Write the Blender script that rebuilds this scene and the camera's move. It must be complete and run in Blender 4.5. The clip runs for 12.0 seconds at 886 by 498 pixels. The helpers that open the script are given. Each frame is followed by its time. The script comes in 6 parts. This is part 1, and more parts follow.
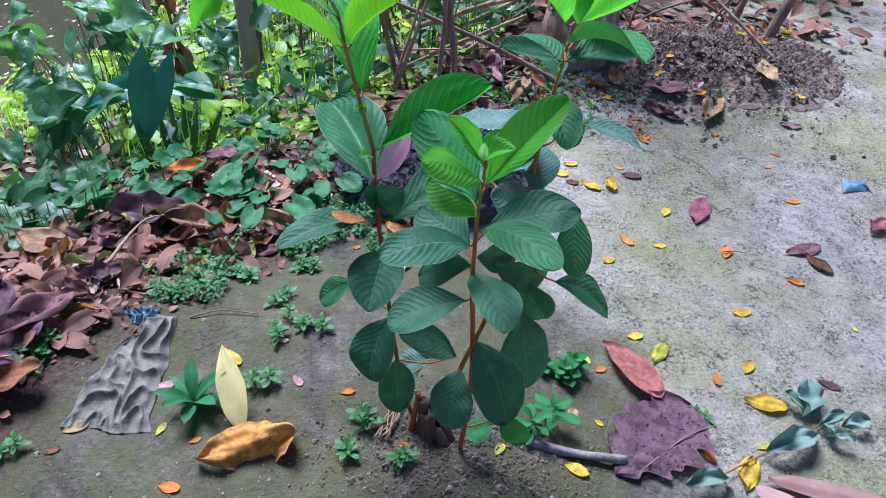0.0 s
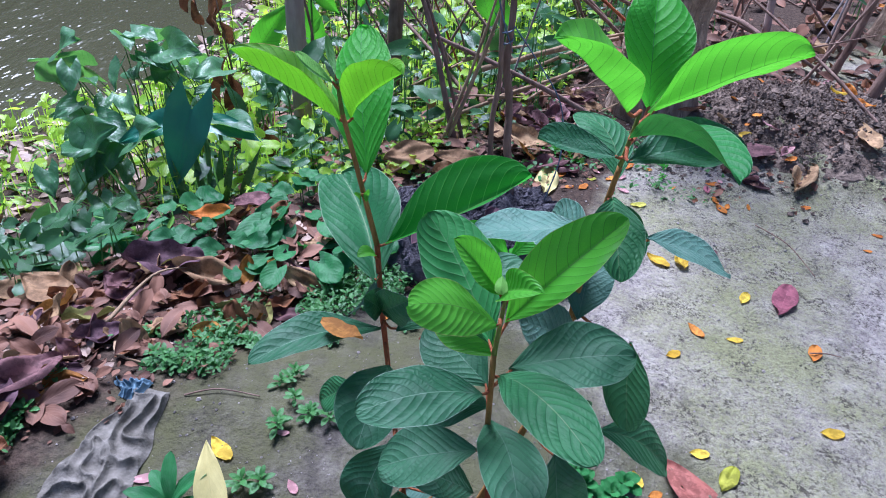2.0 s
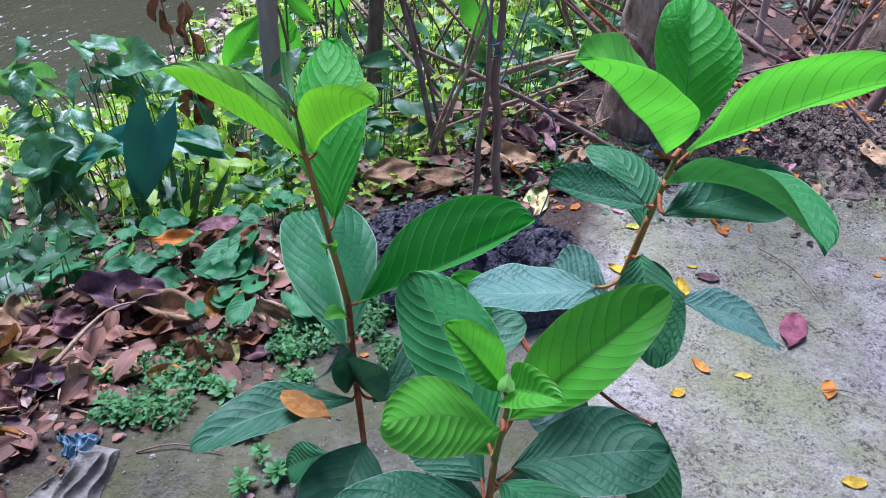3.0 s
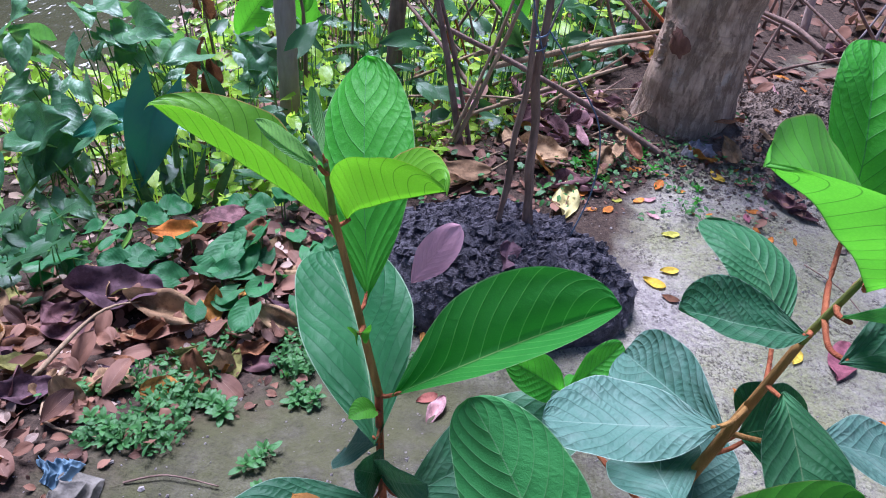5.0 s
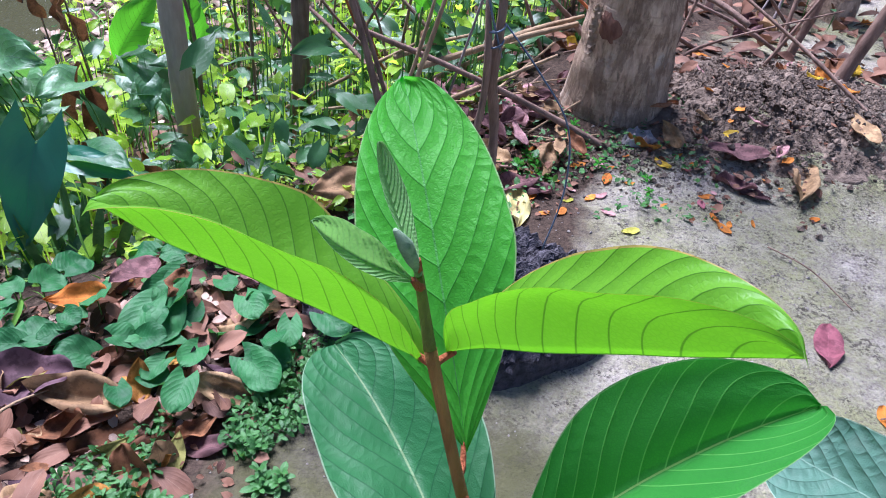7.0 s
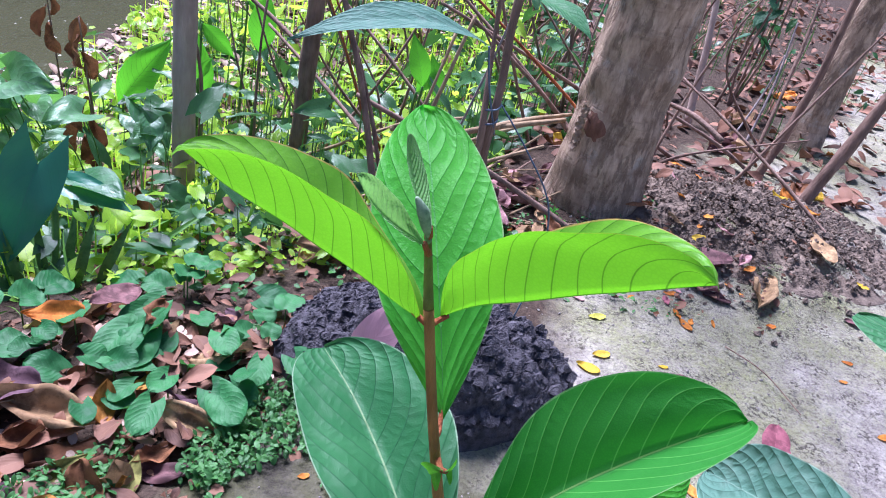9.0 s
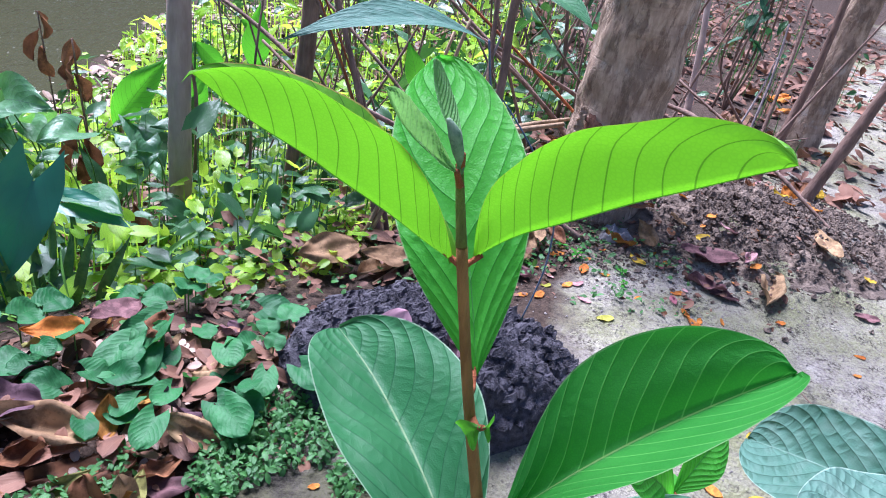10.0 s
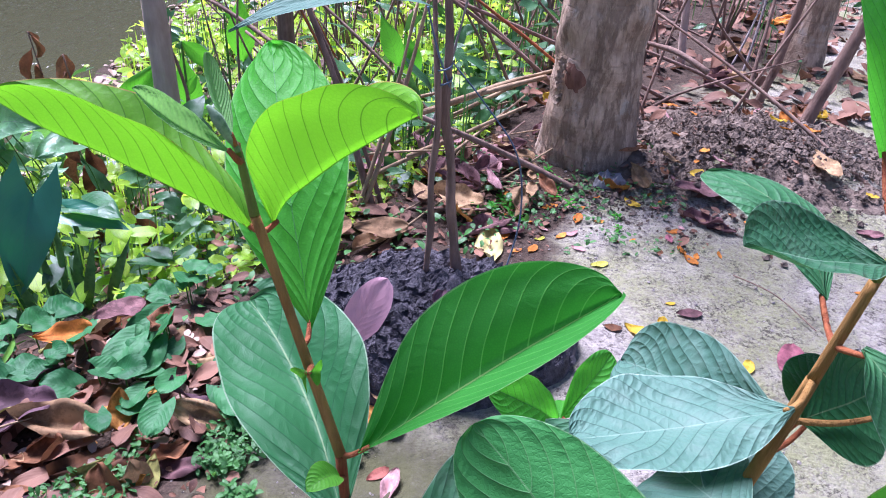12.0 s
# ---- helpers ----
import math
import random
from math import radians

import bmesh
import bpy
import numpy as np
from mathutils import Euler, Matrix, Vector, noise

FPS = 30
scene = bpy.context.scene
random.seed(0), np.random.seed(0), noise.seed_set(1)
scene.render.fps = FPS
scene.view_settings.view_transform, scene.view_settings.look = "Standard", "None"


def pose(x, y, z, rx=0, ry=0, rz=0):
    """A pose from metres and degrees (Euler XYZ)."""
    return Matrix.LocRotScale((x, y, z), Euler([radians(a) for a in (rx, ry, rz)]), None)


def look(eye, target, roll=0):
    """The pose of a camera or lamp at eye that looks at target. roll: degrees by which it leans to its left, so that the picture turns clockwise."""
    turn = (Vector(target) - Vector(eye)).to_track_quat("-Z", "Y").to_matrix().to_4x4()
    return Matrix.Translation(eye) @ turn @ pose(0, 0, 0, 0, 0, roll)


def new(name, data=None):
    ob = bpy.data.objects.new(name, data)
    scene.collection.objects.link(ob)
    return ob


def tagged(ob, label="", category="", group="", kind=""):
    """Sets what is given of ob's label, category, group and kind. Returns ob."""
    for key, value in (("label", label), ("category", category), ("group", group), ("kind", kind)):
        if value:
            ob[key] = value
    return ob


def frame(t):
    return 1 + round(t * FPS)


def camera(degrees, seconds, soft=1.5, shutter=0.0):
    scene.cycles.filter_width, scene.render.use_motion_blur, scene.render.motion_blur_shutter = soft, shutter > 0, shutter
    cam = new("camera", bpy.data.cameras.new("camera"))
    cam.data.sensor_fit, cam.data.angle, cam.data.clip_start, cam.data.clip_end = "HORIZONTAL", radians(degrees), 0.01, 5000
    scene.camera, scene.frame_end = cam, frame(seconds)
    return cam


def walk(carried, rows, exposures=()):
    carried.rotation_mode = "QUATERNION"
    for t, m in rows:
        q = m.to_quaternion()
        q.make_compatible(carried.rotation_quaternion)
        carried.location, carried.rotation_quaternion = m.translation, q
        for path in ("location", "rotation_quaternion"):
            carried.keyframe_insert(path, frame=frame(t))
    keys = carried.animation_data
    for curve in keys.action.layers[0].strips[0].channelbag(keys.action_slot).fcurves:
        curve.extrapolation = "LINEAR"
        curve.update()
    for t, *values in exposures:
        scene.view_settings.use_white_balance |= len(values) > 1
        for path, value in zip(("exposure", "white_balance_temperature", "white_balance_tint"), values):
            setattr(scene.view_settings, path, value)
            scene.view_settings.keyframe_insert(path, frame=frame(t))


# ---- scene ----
cam = camera(63.0, 12.0, soft=1.0)
PATH = [
    (0, (-0.0063, -0.0729, 1.0682), (0.0153, 1.3763, -0.1604), 3.45),
    (0.5, (-0.0079, -0.0532, 1.0826), (-0.0057, 1.3959, -0.1463), 3.44),
    (1, (0.0016, 0.0028, 1.0649), (-0.0311, 1.4451, -0.1714), 3.70),
    (1.5, (0.0136, 0.0676, 1.0364), (-0.0522, 1.5223, -0.1840), 4.19),
    (2, (0.0319, 0.1345, 1.0217), (-0.1186, 1.6177, -0.1562), 3.10),
    (2.5, (0.0188, 0.1968, 0.9946), (-0.0950, 1.6921, -0.1721), 5.06),
    (3, (0.0163, 0.2522, 0.9796), (-0.0917, 1.7543, -0.1789), 3.80),
    (4.8, (-0.0252, 0.3715, 0.9561), (-0.1307, 1.8480, -0.2351), 5.72),
    (5, (-0.0354, 0.3888, 0.9612), (-0.1435, 1.8342, -0.2672), 6.34),
    (5.5, (-0.0548, 0.4321, 0.9867), (-0.1616, 1.7533, -0.3746), 7.29),
    (6, (-0.0687, 0.4793, 0.9820), (-0.2167, 1.6708, -0.4905), 4.33),
    (6.5, (-0.0975, 0.5143, 0.9323), (-0.0847, 1.7974, -0.4690), 5.37),
    (7, (-0.1345, 0.5315, 0.8911), (0.0096, 1.9898, -0.3184), 6.04),
    (7.2, (-0.1448, 0.5399, 0.8899), (0.0561, 2.0373, -0.2624), 8.60),
    (8.8, (-0.1396, 0.4654, 0.8871), (0.0522, 2.0433, -0.1538), 12.74),
    (9, (-0.1473, 0.4659, 0.8897), (0.0494, 2.0565, -0.1307), 13.46),
    (9.5, (-0.1531, 0.4625, 0.8767), (0.0465, 2.0623, -0.1288), 13.25),
    (10, (-0.1534, 0.4651, 0.8503), (0.0428, 2.0858, -0.1218), 11.40),
    (10.5, (-0.1481, 0.4616, 0.8484), (0.0447, 2.0990, -0.0960), 10.63),
    (11, (-0.1439, 0.4614, 0.8493), (0.0437, 2.0909, -0.1096), 10.10),
    (11.5, (-0.1096, 0.4569, 0.8633), (0.0448, 2.0508, -0.1591), 6.20),
    (12, (-0.0581, 0.4327, 0.8746), (0.0457, 2.0095, -0.1803), 3.06),
]
walk(cam, [(t, look(eye, target, roll)) for t, eye, target, roll in PATH],
     [(0, 1.02, 5150, 22), (3, 1.0, 5100, 25), (5, 1.07, 5250, 28), (6.3, 1.2, 5500, 24), (7, 1.29, 5450, 24), (9, 1.42, 5350, 28), (10.5, 1.44, 5350, 25), (12, 1.48, 5400, 33)])

# ---- light ----
world = bpy.data.worlds.new("sky")
scene.world = world
world.use_nodes = True
wn, wl = world.node_tree.nodes, world.node_tree.links
sky = wn.new("ShaderNodeTexSky")
sky.sky_type, sky.sun_disc = "NISHITA", False
sky.sun_elevation, sky.sun_rotation = radians(58), radians(-28)
wl.new(sky.outputs[0], wn["Background"].inputs[0])
wn["Background"].inputs[1].default_value = 0.055
sun_data = bpy.data.lights.new("sun", "SUN")
sun_data.energy, sun_data.angle, sun_data.color = 5.0, radians(30), (1.0, 0.97, 0.95)
sun = new("sun", sun_data)
sun.matrix_world = look((-2.2, 4.2, 7.6), (0, 0, 0))

# ---- materials ----


def nodes_of(name):
    m = bpy.data.materials.new(name)
    m.use_nodes = True
    return m, m.node_tree.nodes, m.node_tree.links, m.node_tree.nodes["Principled BSDF"]


def noise_node(n, l, scale, detail=4.0, vec=None, rough=0.55):
    t = n.new("ShaderNodeTexNoise")
    t.inputs["Scale"].default_value, t.inputs["Detail"].default_value, t.inputs["Roughness"].default_value = scale, detail, rough
    if vec:
        l.new(vec, t.inputs["Vector"])
    return t.outputs["Fac"]


def ramp(n, l, fac, stops):
    r = n.new("ShaderNodeValToRGB")
    while len(r.color_ramp.elements) < len(stops):
        r.color_ramp.elements.new(0.5)
    for e, (p, c) in zip(r.color_ramp.elements, stops):
        e.position, e.color = p, (*c, 1)
    l.new(fac, r.inputs[0])
    return r.outputs[0]


def math_node(n, l, op, a, b=0.0):
    t = n.new("ShaderNodeMath")
    t.operation = op
    for i, v in enumerate((a, b)):
        if isinstance(v, (int, float)):
            t.inputs[i].default_value = v
        else:
            l.new(v, t.inputs[i])
    return t.outputs[0]


def mix(n, l, fac, a, b, blend="MIX"):
    t = n.new("ShaderNodeMix")
    t.data_type, t.blend_type = "RGBA", blend
    for i, v in ((0, fac), (6, a), (7, b)):
        if isinstance(v, (int, float)):
            t.inputs[i].default_value = v
        elif isinstance(v, tuple):
            t.inputs[i].default_value = (*v, 1)
        else:
            l.new(v, t.inputs[i])
    return t.outputs[2]


def bump(n, l, b, height, strength, dist=0.003):
    t = n.new("ShaderNodeBump")
    t.inputs["Strength"].default_value, t.inputs["Distance"].default_value = strength, dist
    l.new(height, t.inputs["Height"])
    l.new(t.outputs[0], b.inputs["Normal"])
    return t.outputs[0]


def position(n):
    return n.new("ShaderNodeNewGeometry").outputs["Position"]


def random_of(n):
    return n.new("ShaderNodeObjectInfo").outputs["Random"]


def leaf_material(name, dark, light, vein, glow, share, rough=0.42, veins=11, spots=0.0, spec=0.35, island=False, rim=None, show=0.15, blotch=0.0, slant=2.4, pucker=0.06, midrib=None, through_vein=None, quilting=None):
    """A leaf: two tones, pale pinnate veins, darkened in some materials as painted groove shade, from the blade's own u
    and v, and light that comes through.
    """
    m, n, l, b = nodes_of(name)
    uv = n.new("ShaderNodeUVMap").outputs[0]
    sep = n.new("ShaderNodeSeparateXYZ")
    l.new(uv, sep.inputs[0])
    u, v = sep.outputs[0], sep.outputs[1]
    av = math_node(n, l, "ABSOLUTE", math_node(n, l, "SUBTRACT", math_node(n, l, "MULTIPLY", v, 2.0), 1.0))
    pos = position(n)
    patch = noise_node(n, l, 22.0, 5.0, pos)
    grain = noise_node(n, l, 260.0, 3.0, pos)
    rnd = n.new("ShaderNodeNewGeometry").outputs["Random Per Island"] if island else random_of(n)
    tone = math_node(n, l, "ADD", math_node(n, l, "MULTIPLY", patch, 0.75), math_node(n, l, "MULTIPLY", rnd, 0.5))
    col = ramp(n, l, tone, ((0.3, dark), (0.85, light)))
    side = math_node(n, l, "SUBTRACT", math_node(n, l, "MULTIPLY", u, veins), math_node(n, l, "ADD", math_node(n, l, "MULTIPLY", av, slant), math_node(n, l, "MULTIPLY", math_node(n, l, "MULTIPLY", av, av), slant * 0.5)))
    wander = n.new("ShaderNodeCombineXYZ")
    l.new(math_node(n, l, "MULTIPLY", u, 5.0), wander.inputs[0])
    l.new(math_node(n, l, "MULTIPLY", v, 3.0), wander.inputs[1])
    l.new(math_node(n, l, "MULTIPLY", rnd, 40.0), wander.inputs[2])
    side = math_node(n, l, "ADD", side, math_node(n, l, "MULTIPLY", noise_node(n, l, 0.7, 0.0, wander.outputs[0]), 0.9))
    tri = math_node(n, l, "ABSOLUTE", math_node(n, l, "SUBTRACT", math_node(n, l, "FRACT", side), 0.5))
    lat = math_node(n, l, "MINIMUM", math_node(n, l, "MAXIMUM", math_node(n, l, "MULTIPLY", math_node(n, l, "SUBTRACT", tri, 0.455), 36.0), 0.0), 1.0)
    mid = math_node(n, l, "LESS_THAN", av, 0.014)
    line = math_node(n, l, "MAXIMUM", math_node(n, l, "MULTIPLY", lat, 0.7), mid)
    col = mix(n, l, math_node(n, l, "MAXIMUM", math_node(n, l, "MULTIPLY", lat, show), math_node(n, l, "MULTIPLY", mid, 0.0 if midrib else 0.6)), col, vein)
    if midrib:
        col = mix(n, l, math_node(n, l, "MULTIPLY", mid, 0.7), col, midrib)
    if blotch:
        age = math_node(n, l, "ADD", math_node(n, l, "MULTIPLY", noise_node(n, l, 40.0, 6.0, pos, 0.65), 0.7), math_node(n, l, "MULTIPLY", noise_node(n, l, 170.0, 4.0, pos, 0.6), 0.3))
        col = mix(n, l, math_node(n, l, "MULTIPLY", ramp(n, l, age, ((0.46, (0, 0, 0)), (0.55, (1, 1, 1)))), blotch), col, tuple(c * 0.35 for c in dark))
    if rim:
        col = mix(n, l, math_node(n, l, "GREATER_THAN", av, 0.98), col, rim)
    if spots:
        dust = ramp(n, l, noise_node(n, l, 60.0, 6.0, pos), ((0.5, (0, 0, 0)), (0.72, (1, 1, 1))))
        col = mix(n, l, math_node(n, l, "MULTIPLY", dust, spots), col, (0.42, 0.45, 0.40))
    l.new(col, b.inputs["Base Color"])
    b.inputs["Roughness"].default_value = rough
    b.inputs["Specular IOR Level"].default_value = spec
    net = n.new("ShaderNodeTexVoronoi")
    net.feature = "DISTANCE_TO_EDGE"
    net.inputs["Scale"].default_value = 650.0
    l.new(pos, net.inputs["Vector"])
    h = math_node(n, l, "ADD", math_node(n, l, "MULTIPLY", grain, 0.35), math_node(n, l, "MINIMUM", math_node(n, l, "MULTIPLY", net.outputs["Distance"], 1.0), 0.2))
    quilt = math_node(n, l, "MULTIPLY", math_node(n, l, "POWER", tri, 2.0), 4.0)
    cross = n.new("ShaderNodeCombineXYZ")
    within = math_node(n, l, "FRACT", side)
    l.new(math_node(n, l, "ADD", math_node(n, l, "MULTIPLY", math_node(n, l, "FLOOR", side), 5.3), math_node(n, l, "MULTIPLY", within, 0.7)), cross.inputs[0])
    l.new(math_node(n, l, "ADD", math_node(n, l, "MULTIPLY", av, 9.0), math_node(n, l, "MULTIPLY", within, 1.6)), cross.inputs[1])
    l.new(math_node(n, l, "MULTIPLY", rnd, 30.0), cross.inputs[2])
    wrinkle = math_node(n, l, "MULTIPLY", math_node(n, l, "ABSOLUTE", math_node(n, l, "SUBTRACT", noise_node(n, l, 1.3, 0.0, cross.outputs[0]), 0.5)), 1.5)
    ladder = math_node(n, l, "MULTIPLY", wrinkle, math_node(n, l, "ADD", math_node(n, l, "MULTIPLY", av, 0.8), 0.5))
    relief = math_node(n, l, "ADD", math_node(n, l, "MULTIPLY", h, 0.3), math_node(n, l, "MULTIPLY", ladder, pucker))
    nrm = bump(n, l, b, math_node(n, l, "SUBTRACT", relief, math_node(n, l, "MULTIPLY", math_node(n, l, "ADD", quilt, math_node(n, l, "MULTIPLY", line, 0.4)), quilting or (1.0 if rim else 0.12))), 0.3 if slant < 2 else 0.6, 0.0022)
    tr = n.new("ShaderNodeBsdfTranslucent")
    l.new(mix(n, l, math_node(n, l, "MULTIPLY", math_node(n, l, "POWER", line, 1.6), 1.25), mix(n, l, math_node(n, l, "MINIMUM", math_node(n, l, "ADD", math_node(n, l, "MULTIPLY", patch, 0.3), ramp(n, l, net.outputs["Distance"], ((0.0, (0.22, 0.22, 0.22)), (0.22, (0, 0, 0))))), 1.0), glow, dark), through_vein or tuple(c * 0.55 for c in dark)), tr.inputs[0])
    mx = n.new("ShaderNodeMixShader")
    mx.inputs[0].default_value = share
    l.new(b.outputs[0], mx.inputs[1])
    l.new(tr.outputs[0], mx.inputs[2])
    l.new(mx.outputs[0], n["Material Output"].inputs[0])
    return m


def dry_material(name, dark, light, share=0.12, rough=0.75):
    """A fallen leaf: mottled, with darker spots and a paler midrib."""
    return leaf_material(name, dark, light, tuple(min(1, c * 1.25) for c in light), light, share, rough, 8, 0.0, 0.2, False, None, 0.08, 0.55, 2.4, 0.03, None, None, 0.08)


def bark_material(name, dark, light, scale=30.0, stretch=0.18, cracks=0.0):
    m, n, l, b = nodes_of(name)
    tc = n.new("ShaderNodeTexCoord").outputs["Object"]
    mp = n.new("ShaderNodeMapping")
    mp.inputs["Scale"].default_value = (1, 1, stretch)
    l.new(tc, mp.inputs[0])
    a = noise_node(n, l, scale, 8.0, mp.outputs[0], 0.65)
    c = noise_node(n, l, scale * 0.22, 3.0, tc)
    col = ramp(n, l, math_node(n, l, "ADD", math_node(n, l, "MULTIPLY", a, 0.6), math_node(n, l, "MULTIPLY", c, 0.45)), ((0.36, dark), (0.66, light)))
    h = a
    if cracks:
        warp = n.new("ShaderNodeVectorMath")
        warp.operation = "MULTIPLY_ADD"
        warp.inputs[1].default_value = (0.03, 0.03, 0.03)
        nz = n.new("ShaderNodeTexNoise")
        nz.inputs["Scale"].default_value = 18.0
        l.new(tc, nz.inputs["Vector"])
        l.new(nz.outputs["Color"], warp.inputs[0])
        l.new(mp.outputs[0], warp.inputs[2])
        cell = n.new("ShaderNodeTexVoronoi")
        cell.feature = "DISTANCE_TO_EDGE"
        cell.inputs["Scale"].default_value = cracks
        l.new(warp.outputs[0], cell.inputs["Vector"])
        gap = ramp(n, l, cell.outputs["Distance"], ((0.0, (1, 1, 1)), (0.10, (0, 0, 0))))
        col = mix(n, l, math_node(n, l, "MULTIPLY", gap, 0.12), col, tuple(q * 0.5 for q in dark))
        patch = ramp(n, l, noise_node(n, l, 9.0, 6.0, tc, 0.7), ((0.55, (0, 0, 0)), (0.66, (1, 1, 1))))
        col = mix(n, l, math_node(n, l, "MULTIPLY", patch, 0.5), col, tuple(min(0.5, q * 1.35) for q in light))
        furrow = ramp(n, l, noise_node(n, l, scale * 0.45, 6.0, mp.outputs[0], 0.7), ((0.44, (1, 1, 1)), (0.52, (0, 0, 0))))
        rings = n.new("ShaderNodeMapping")
        rings.inputs["Scale"].default_value = (1, 1, 9)
        l.new(tc, rings.inputs[0])
        ring = ramp(n, l, noise_node(n, l, 7.0, 5.0, rings.outputs[0], 0.6), ((0.36, (1, 1, 1)), (0.46, (0, 0, 0))))
        col = mix(n, l, math_node(n, l, "MULTIPLY", furrow, 0.6), col, tuple(q * 0.55 for q in dark))
        col = mix(n, l, math_node(n, l, "MULTIPLY", ring, 0.22), col, tuple(q * 0.7 for q in dark))
        h = math_node(n, l, "SUBTRACT", a, math_node(n, l, "ADD", math_node(n, l, "MULTIPLY", gap, 0.12), math_node(n, l, "ADD", math_node(n, l, "MULTIPLY", furrow, 0.5), math_node(n, l, "MULTIPLY", ring, 0.3))))
    l.new(col, b.inputs["Base Color"])
    b.inputs["Roughness"].default_value = 0.85
    b.inputs["Specular IOR Level"].default_value = 0.2
    bump(n, l, b, h, 0.8, 0.008)
    return m


def plain_material(name, dark, light, scale=40.0, rough=0.7, strength=0.4, dist=0.003):
    m, n, l, b = nodes_of(name)
    pos = position(n)
    a = noise_node(n, l, scale, 6.0, pos, 0.6)
    l.new(ramp(n, l, a, ((0.33, dark), (0.68, light))), b.inputs["Base Color"])
    b.inputs["Roughness"].default_value = rough
    b.inputs["Specular IOR Level"].default_value = 0.3
    bump(n, l, b, noise_node(n, l, scale * 5, 5.0, pos), strength, dist)
    return m


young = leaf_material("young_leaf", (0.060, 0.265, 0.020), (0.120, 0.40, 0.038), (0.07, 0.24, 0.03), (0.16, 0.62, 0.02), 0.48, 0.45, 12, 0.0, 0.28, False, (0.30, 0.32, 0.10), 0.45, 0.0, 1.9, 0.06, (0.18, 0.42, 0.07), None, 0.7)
# young leaf copy: yellower tone and dark veins paint sun from behind
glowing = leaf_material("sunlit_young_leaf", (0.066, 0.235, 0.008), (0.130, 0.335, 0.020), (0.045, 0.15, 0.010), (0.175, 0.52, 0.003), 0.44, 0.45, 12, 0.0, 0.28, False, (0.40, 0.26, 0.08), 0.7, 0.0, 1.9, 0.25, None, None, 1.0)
# dark vein colours in fresh, mature, dusty and pale paint shade into the grooves
fresh = leaf_material("fresh_leaf", (0.040, 0.26, 0.024), (0.084, 0.39, 0.042), (0.022, 0.19, 0.024), (0.14, 0.70, 0.03), 0.5, 0.5, 10, 0.0, 0.18, False, (0.25, 0.38, 0.16), 0.3, 0.0, 2.3, 0.8, (0.12, 0.42, 0.10), None, 0.42)
deep = leaf_material("deep_green_leaf", (0.020, 0.152, 0.024), (0.046, 0.248, 0.038), (0.18, 0.52, 0.11), (0.07, 0.48, 0.03), 0.5, 0.52, 10, 0.0, 0.12, False, (0.20, 0.34, 0.14), 0.55, 0.0, 2.3, 0.3, (0.30, 0.44, 0.14), (0.15, 0.60, 0.07), 0.3)
lit = leaf_material("mid_green_leaf", (0.018, 0.125, 0.030), (0.046, 0.215, 0.055), (0.18, 0.36, 0.14), (0.10, 0.38, 0.05), 0.22, 0.5, 10, 0.0, 0.16, False, (0.18, 0.34, 0.16), 0.35, 0.0, 2.3, 0.4, None, None, 0.4)
mature = leaf_material("mature_leaf", (0.022, 0.088, 0.040), (0.058, 0.165, 0.082), (0.010, 0.055, 0.028), (0.06, 0.22, 0.05), 0.2, 0.5, 10, 0.10, 0.2, False, (0.16, 0.24, 0.17), 0.45, 0.0, 2.3, 0.7, (0.17, 0.29, 0.18), None, 0.35)
dusty = leaf_material("dusty_leaf", (0.022, 0.112, 0.038), (0.050, 0.172, 0.066), (0.010, 0.062, 0.026), (0.08, 0.24, 0.06), 0.2, 0.5, 10, 0.04, 0.18, False, (0.17, 0.26, 0.16), 0.45, 0.0, 2.3, 0.7, (0.19, 0.28, 0.13), None, 0.5)
pale = leaf_material("pale_leaf", (0.055, 0.135, 0.098), (0.115, 0.215, 0.165), (0.035, 0.085, 0.062), (0.12, 0.27, 0.12), 0.15, 0.55, 10, 0.14, 0.12, False, (0.24, 0.34, 0.27), 0.5, 0.0, 2.3, 1.0, (0.20, 0.31, 0.24), None, 0.4)
wilted = leaf_material("wilted_leaf", (0.085, 0.16, 0.12), (0.22, 0.31, 0.25), (0.26, 0.34, 0.28), (0.12, 0.27, 0.12), 0.12, 0.6, 9, 0.2, 0.12, False, None, 0.4)
penny = leaf_material("pennywort_leaf", (0.016, 0.105, 0.034), (0.046, 0.200, 0.062), (0.13, 0.30, 0.13), (0.10, 0.36, 0.06), 0.26, 0.48, 6, 0.08, 0.2, False, None, 0.35, 0.15, 2.4, 0.3, None, None, 0.22)
bud = leaf_material("downy_bud_leaf", (0.12, 0.28, 0.09), (0.23, 0.44, 0.16), (0.38, 0.54, 0.28), (0.32, 0.66, 0.14), 0.4, 0.6, 14, 0.0, 0.2, False, (0.4, 0.46, 0.34), 0.6)
downy = plain_material("downy_bud", (0.10, 0.17, 0.10), (0.24, 0.32, 0.21), 400.0, 0.8, 0.3, 0.0006)
red_stem = bark_material("red_brown_stem", (0.20, 0.045, 0.022), (0.40, 0.14, 0.055), 120.0, 0.1)
grit_soil = plain_material("grit", (0.14, 0.12, 0.11), (0.36, 0.32, 0.29), 60.0, 0.9, 0.4)
shoot_green = bark_material("olive_green_shoot", (0.10, 0.13, 0.022), (0.23, 0.25, 0.055), 120.0, 0.1)
green_stem = bark_material("green_brown_stem", (0.17, 0.082, 0.024), (0.40, 0.22, 0.066), 120.0, 0.1)

